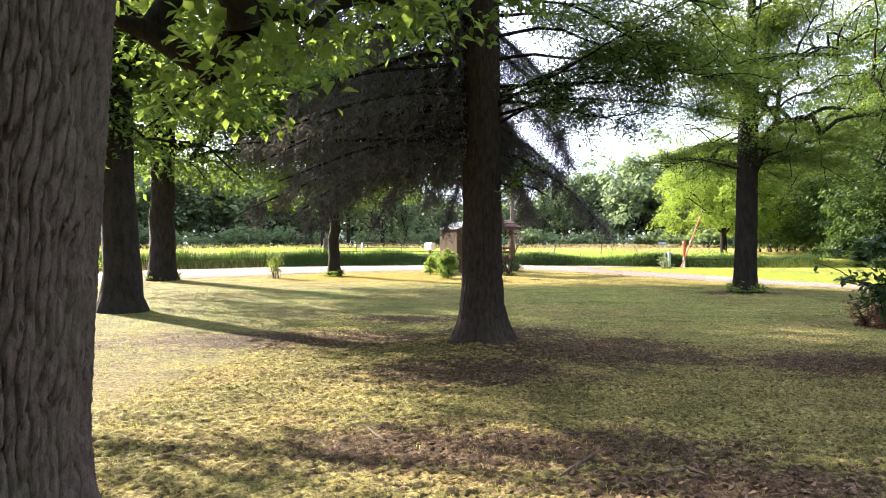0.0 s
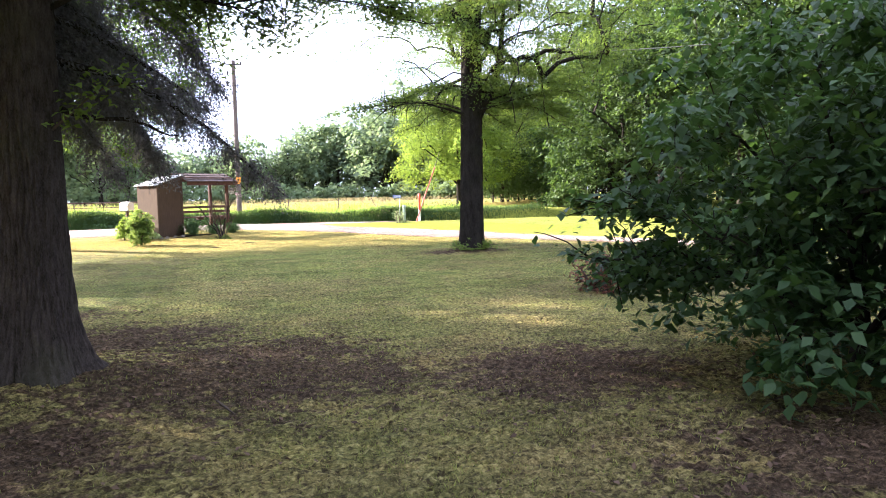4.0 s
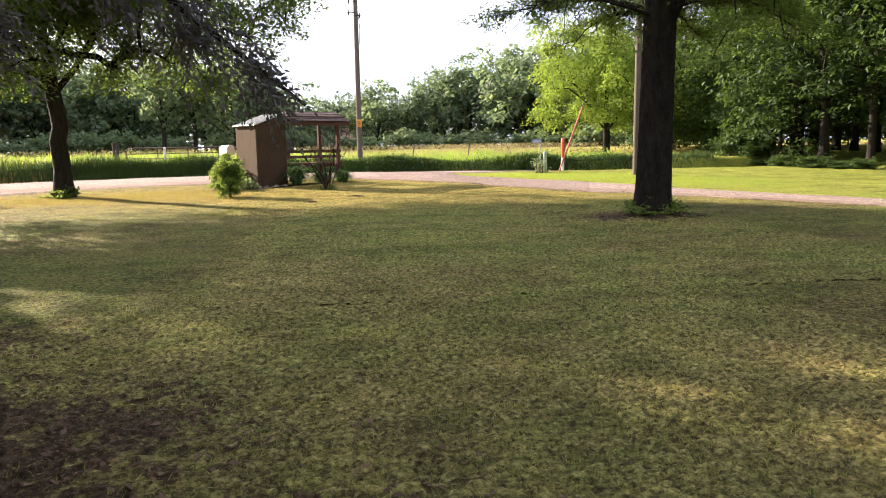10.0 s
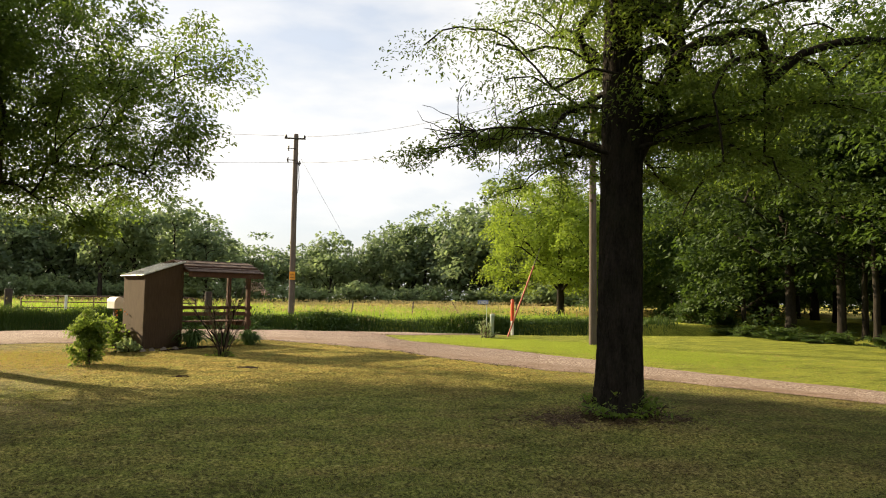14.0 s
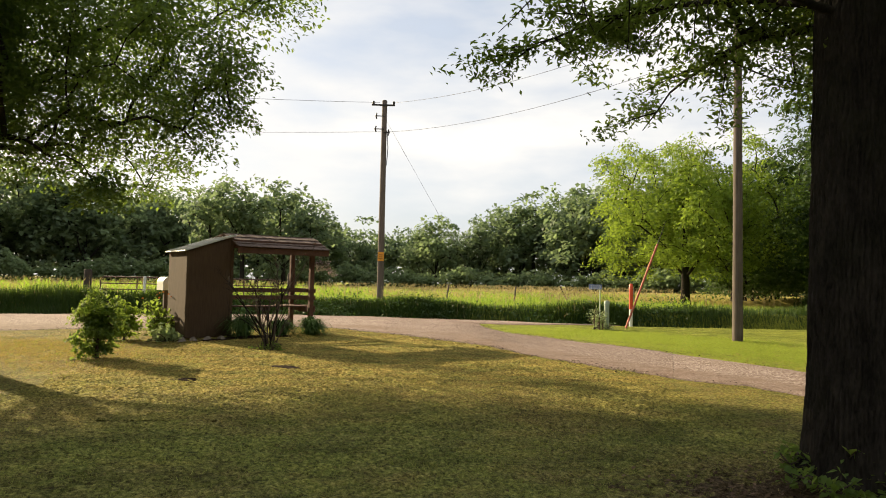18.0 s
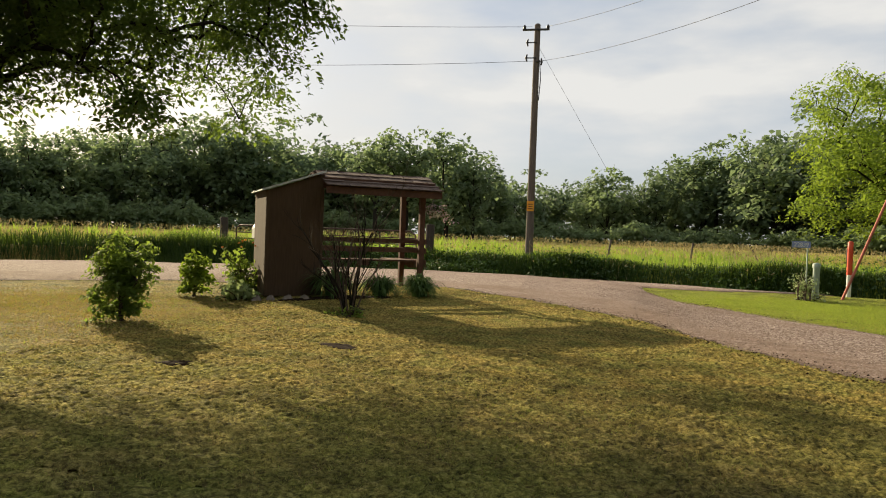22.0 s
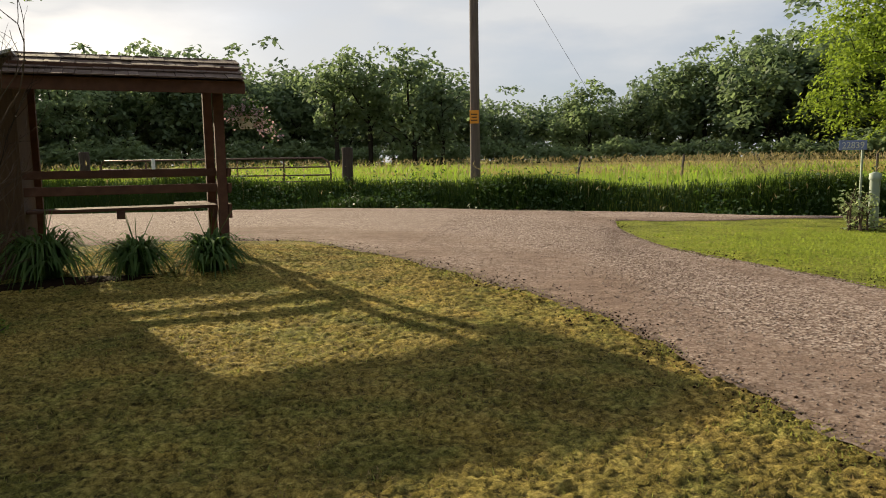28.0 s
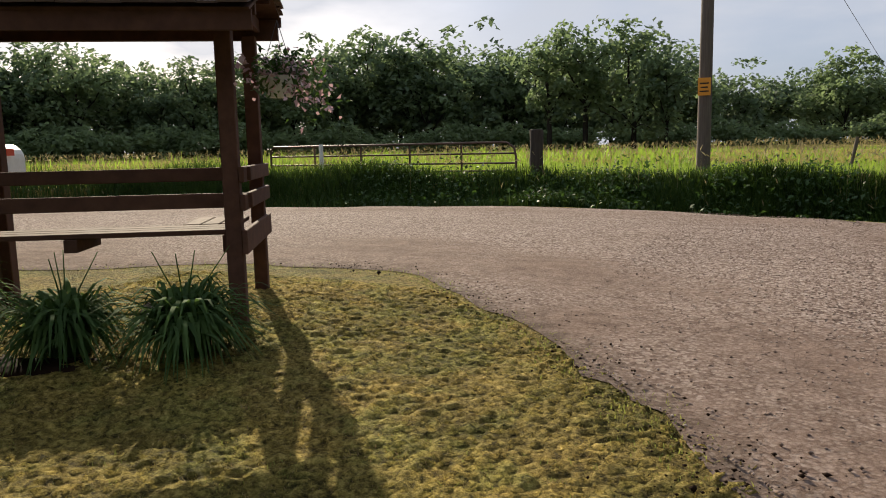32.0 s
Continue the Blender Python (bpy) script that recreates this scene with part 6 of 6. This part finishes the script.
def number_sign(at):
    ob = thing("house_number_sign", (at[0], at[1], gz(*at)), "blue house number sign with white digits on a thin post", "sign", turn=10)
    zt = 1.24 - gz(*at)
    part("post", box_bm(0.03, 0.03, zt - 0.02, (0.4, 0.02, 0), 0.003), GREEN_GREY, ob)
    part("plate", box_bm(0.46, 0.008, 0.16, (0.23, 0, zt - 0.16), 0.002), BLUE, ob)
    cu = bpy.data.curves.new("digits", "FONT")
    cu.body, cu.size, cu.align_x, cu.extrude = "22839", 0.15, "CENTER", 0.001
    cu.materials.append(WHITE)
    d = new("digits", cu)
    d.parent = ob
    d.matrix_basis = pose(0.23, -0.006, zt - 0.133, 90, 0, 0)
    tagged(d, "white digits")


number_sign((11.0, 40.5))


def striped_marker(at):
    ob = thing("marker_post", (at[0], at[1], gz(*at)), "red and white marker post beside a leaning red pipe", "marker post")
    tube_part("white_sleeve", [(0, 0, -0.05), (0, 0, 0.3), (0, 0, 0.62)], 0.065, WHITE, ob, sides=12)
    tube_part("red_sleeve", [(0, 0, 0.62), (0, 0, 1.3), (0, 0, 1.52), (0, 0, 1.55)], [0.072, 0.072, 0.072, 0.03], RED, ob, sides=12)


striped_marker((13.1, 42.8))
ob = thing("leaning_pipe", (12.45, 41.3, gz(12.45, 41.3)), "long faded red pipe leaning in the ground", "pipe")
tube_part("pipe", [(0, 0, -0.05), (0.75, 0.55, 1.5), (1.45, 1.05, 2.95)], 0.035, RUST_RED, ob)
tube_part("tip", [(1.45, 1.05, 2.95), (1.85, 1.35, 3.8)], [0.02, 0.008], DARK_METAL, ob, sides=6)
ob = thing("utility_pedestal", (11.65, 40.7, gz(11.65, 40.7)), "grey-green round utility pedestal in the weeds", "utility box")
tube_part("body", [(0, 0, -0.03), (0, 0, 0.5), (0, 0, 0.84)], 0.08, GREEN_GREY, ob, sides=14)
tube_part("cap", [(0, 0, 0.8), (0, 0, 0.9), (0, 0, 0.93)], [0.095, 0.095, 0.02], GREEN_GREY, ob, sides=14)


def mailbox(at):
    ob = thing("mailbox", (at[0], at[1], gz(*at)), "white round-topped mailbox on a post behind the shelter", "mailbox", turn=34)
    part("post", box_bm(0.1, 0.1, 1.05, (0, 0, 0), 0.006), POLE_WOOD, ob)
    bm = bmesh.new()
    prof = [(-0.15, 0.0), (0.15, 0.0)] + [(0.15 * math.cos(a), 0.2 + 0.15 * math.sin(a)) for a in np.linspace(0, math.pi, 11)]
    rings = [[bm.verts.new((x, y, z + 1.05)) for x, z in prof] for y in (-0.3, 0.3)]
    for i in range(len(prof)):
        j = (i + 1) % len(prof)
        bm.faces.new((rings[0][i], rings[0][j], rings[1][j], rings[1][i]))
    bm.faces.new(rings[0][::-1])
    bm.faces.new(rings[1])
    part("box", bm, WHITE, ob)
    part("flag", box_bm(0.01, 0.16, 0.07, (0.165, -0.05, 1.28), 0.002), RED, ob)


mailbox((-1.3, 36.3))


def saplings():
    """Young trees at the road edge, each inside a ring of fence wire."""
    for k, (x, y) in enumerate(((-12.3, 26.3), (-7.35, 30.0))):
        shrub("caged_sapling", (x, y), 90 + k, "small leafy sapling at the road edge", 1.15, 0.28, 420, 0.085, LEAF_BRIGHT, 7, steep=1.1, fine=0.07)
        ob = thing("wire_cage", (x, y, gz(x, y)), "round cage of thin fence wire about a sapling", "plant cage", "sapling cages")
        a = np.linspace(0, 2 * math.pi, 25)
        for z in (0.08, 0.38, 0.68, 0.98):
            tube_part("wire_ring", np.stack([0.24 * np.cos(a), 0.24 * np.sin(a), np.full(25, z)], 1), 0.004, WIRE, ob, sides=4)
        for i in range(10):
            b = i * 2 * math.pi / 10
            tube_part("upright_wire", [(0.24 * math.cos(b), 0.24 * math.sin(b), z) for z in (-0.02, 0.5, 1.0)], 0.004, WIRE, ob, sides=4)


saplings()
shrub("weed_ring", (8.6, 22.3), 95, "low weeds growing round the tree foot", 0.42, 0.8, 1700, 0.075, LEAF_NEAR, 34, category="plant")
shrub("weed_ring", (-5.2, 31.5), 96, "low weeds growing round the tree foot", 0.4, 0.85, 700, 0.1, LEAF_NEAR, 24, category="plant")
shrub("weed_ring", (-11.4, 28.6), 97, "low weeds growing round the tree foot", 0.35, 1.2, 700, 0.1, LEAF_NEAR, 24, category="plant")


def mound(name, at, rx, ry, tall, mat, label, category, seed, turn=0.0, kind=""):
    """A low uneven heap."""
    rng = np.random.default_rng(seed)
    rings, sides = 7, 40
    r, a = np.meshgrid(np.linspace(0, 1, rings), np.arange(sides) * 2 * math.pi / sides, indexing="ij")
    edge = 1 + 0.12 * np.sin(a * 3 + seed) + 0.07 * np.sin(a * 7)
    x0, y0 = r * edge * rx * np.cos(a), r * edge * ry * np.sin(a)
    c, s = math.cos(radians(turn)), math.sin(radians(turn))
    x, y = at[0] + x0 * c - y0 * s, at[1] + x0 * s + y0 * c
    z = ground_z(x, y) + tall * (1 - r ** 2) + rng.normal(0, tall * 0.12, r.shape) * (r < 0.95) - 0.012 * (r > 0.95)
    i, j = np.meshgrid(np.arange(rings - 1), np.arange(sides), indexing="ij")
    j2 = (j + 1) % sides
    f = np.stack([i * sides + j, i * sides + j2, (i + 1) * sides + j2, (i + 1) * sides + j], -1).reshape(-1, 4)
    ob = link_part(name, array_mesh(name, np.stack([x, y, z], -1).reshape(-1, 3), f), mat, smooth=True)
    tagged(ob, label, category, kind=kind)


mound("garden_bed", (1.35, 33.95), 1.3, 0.26, 0.04, SOILM, "dark soil bed in front of the shelter", "garden bed", 3, 34)
mound("soil_patch", (3.12, 29.2), 0.34, 0.15, 0.03, SOILM, "small bare dark soil patch in the lawn", "soil", 4, -20)
mound("soil_patch", (2.0, 27.6), 0.22, 0.12, 0.025, SOILM, "small bare dark soil patch in the lawn", "soil", 5, 15)
for k, (rx, ry) in enumerate(((0.35, 33.35), (0.62, 33.5), (0.15, 33.2), (1.85, 35.4), (0.9, 33.62))):
    mound("bed_stone", (rx, ry), 0.09 + 0.02 * (k % 3), 0.07, 0.09, plain("pale_stone_%d" % k, (0.24, 0.2, 0.17), 0.95), "pale rounded stone at the edge of the bed", "stone", 10 + k, 40 * k)


def litter():
    """Dead leaves, twigs and bark scraps on the bare soil near the start."""
    rng = np.random.default_rng(78)
    n = 5200
    k = rng.integers(0, len(SOIL), n)
    spots = np.array(SOIL)
    p = spots[k, :2] + rng.normal(0, 0.6, (n, 2)) * spots[k, 2:]
    at = np.stack([p[:, 0], p[:, 1], ground_z(p[:, 0], p[:, 1]) + 0.012], 1)
    co, f = leaves(rng, at, 0.05, 0.25, 0.5, 0.1)
    mat = leafy("dead_leaf", (0.04, 0.024, 0.016), (0.19, 0.125, 0.08), (0.2, 0.12, 0.07), 0.1, 0.95)
    tagged(link_part("leaf_litter", array_mesh("leaf_litter", co, f), mat), "dead brown leaves scattered on the bare soil", "leaf litter", kind="stuff")
    for i in range(8):
        s = SOIL[1 + i % 3]
        x, y = s[0] + rng.normal(0, 0.5) * s[2], s[1] + rng.normal(0, 0.5) * s[3]
        a, ln = rng.uniform(0, 6.28), rng.uniform(0.15, 0.6)
        pts = [(x + math.cos(a) * ln * u, y + math.sin(a) * ln * u + 0.05 * math.sin(3 * u), gz(x + math.cos(a) * ln * u, y + math.sin(a) * ln * u) + 0.014) for u in (-0.5, -0.2, 0.15, 0.5)]
        co, f = tube(pts, [0.009, 0.011, 0.009, 0.004], 6)
        tagged(link_part("fallen_stick", array_mesh("fallen_stick", co, f), TWIG, smooth=True), "thin dry stick lying on the ground", "stick", "fallen sticks")


litter()


def pebbles():
    rng = np.random.default_rng(77)
    a, b = smooth_line(ROAD_FAR[7:14], 12), smooth_line(ROAD_NEAR[7:14], 12)
    n = 18000
    k = rng.integers(0, len(a), n)
    s = np.clip(rng.normal(0.42, 0.26, n), 0.03, 0.99)[:, None]
    u = rng.uniform(0, 1, n)[:, None]
    k2 = np.minimum(k + 1, len(a) - 1)
    p = (a[k] * (1 - u) + a[k2] * u) * (1 - s) + (b[k] * (1 - u) + b[k2] * u) * s
    z = ground_z(p[:, 0], p[:, 1]) + 0.031
    r = rng.uniform(0.006, 0.015, n)
    dirs = np.array([(1, 0, 0), (0, 1, 0), (-1, 0, 0), (0, -1, 0), (0, 0, 0.7), (0, 0, -0.7)])
    co = np.stack([p[:, 0], p[:, 1], z], 1)[:, None, :] + dirs[None] * r[:, None, None] * rng.uniform(0.6, 1.2, (n, 6, 1))
    f = np.array([(0, 1, 4), (1, 2, 4), (2, 3, 4), (3, 0, 4), (1, 0, 5), (2, 1, 5), (3, 2, 5), (0, 3, 5)])
    faces = (np.arange(n)[:, None, None] * 6 + f[None]).reshape(-1, 3)

    def build(nn, l, pr):
        geo = nn.new("ShaderNodeNewGeometry")
        l.new(ramp(nn, l, geo.outputs["Random Per Island"], [(0, (0.13, 0.095, 0.08)), (0.6, (0.27, 0.2, 0.165)), (1, (0.46, 0.38, 0.33))]), pr.inputs["Base Color"])
        pr.inputs["Roughness"].default_value = 0.95
        pr.inputs["Specular IOR Level"].default_value = 0.1
    ob = link_part("gravel_stones", array_mesh("gravel_stones", co.reshape(-1, 3), faces), material("loose_stone", build))
    tagged(ob, "loose stones scattered on the gravel", "gravel", kind="stuff")


pebbles()
def verge_grass():
    rng = np.random.default_rng(79)
    line = np.concatenate([smooth_line(ROAD_NEAR[2:15], 40), smooth_line(ROAD_FAR[9:15], 40)])
    n = 15000
    p = line[rng.integers(0, len(line), n)] + rng.normal(0, 0.16, (n, 2))
    clump = np.sin(p[:, 0] * 4.3) * np.sin(p[:, 1] * 3.9)
    p = p[clump + rng.normal(0, 0.4, n) > 0.0]
    co, q, t = blades(rng, p[:, 0], p[:, 1], ground_z(p[:, 0], p[:, 1]), 0.034, 0.007, 1.2)
    tagged(link_part("verge_grass", blade_mesh("verge_grass", co, q, t), BLADE), "ragged grass along the gravel edge", "grass", kind="stuff")
    # crumbs of dark soil thrown up where grass meets gravel
    n = 6000
    k = rng.integers(0, len(line), n)
    p = line[k] + rng.normal(0, 0.2, (n, 2))
    p = p[np.sin(k * 0.21) + 0.7 * np.sin(k * 0.077 + 1.0) + rng.normal(0, 0.4, n) > 0.2]
    r = np.exp(rng.normal(-5.0, 0.4, len(p)))
    dirs = np.array([(1, 0, 0), (0.3, 1, 0.1), (-1, 0.2, 0), (0, -1, 0), (0.1, 0, 0.7), (0, 0, -0.7)])
    co = np.stack([p[:, 0], p[:, 1], ground_z(p[:, 0], p[:, 1]) + 0.028], 1)[:, None, :] + dirs[None] * r[:, None, None] * rng.uniform(0.5, 1.3, (len(p), 6, 1))
    f = np.array([(0, 1, 4), (1, 2, 4), (2, 3, 4), (3, 0, 4), (1, 0, 5), (2, 1, 5), (3, 2, 5), (0, 3, 5)])
    ob = link_part("soil_clods", array_mesh("soil_clods", co.reshape(-1, 3), (np.arange(len(p))[:, None, None] * 6 + f[None]).reshape(-1, 3)), SOILM)
    tagged(ob, "crumbs of dark soil along the gravel edge", "soil", kind="stuff")


verge_grass()


def undergrowth():
    """Low bushes along the edge of the near woods."""
    rng = np.random.default_rng(84)
    first = shrub("woodland_bush", (25.2, 48.0), 85, "low leafy undergrowth bush at the edge of the woods", 1.5, 1.5, 2200, 0.17, LEAF_WOOD, 16)
    tagged(first, group="undergrowth bushes")
    for k in range(22):
        u = k / 21
        x = np.interp(u, [0, 0.3, 0.6, 1], [27.5, 24.4, 24.0, 25.5]) + rng.normal(0, 0.5)
        y = np.interp(u, [0, 0.3, 0.6, 1], [55, 46, 37, 24]) + rng.normal(0, 0.5)
        tall = rng.uniform(0.45, 1.1) if y > 45 else rng.uniform(0.18, 0.4)
        m = Matrix.Translation((x, y, gz(x, y))) @ Matrix.Rotation(rng.uniform(0, 6.28), 4, "Z") @ Matrix.Diagonal((rng.uniform(0.7, 1.2), rng.uniform(0.7, 1.2), tall, 1))
        copy_thing(first, m)


undergrowth()
turf()
lawn_grass()
tall_grass()
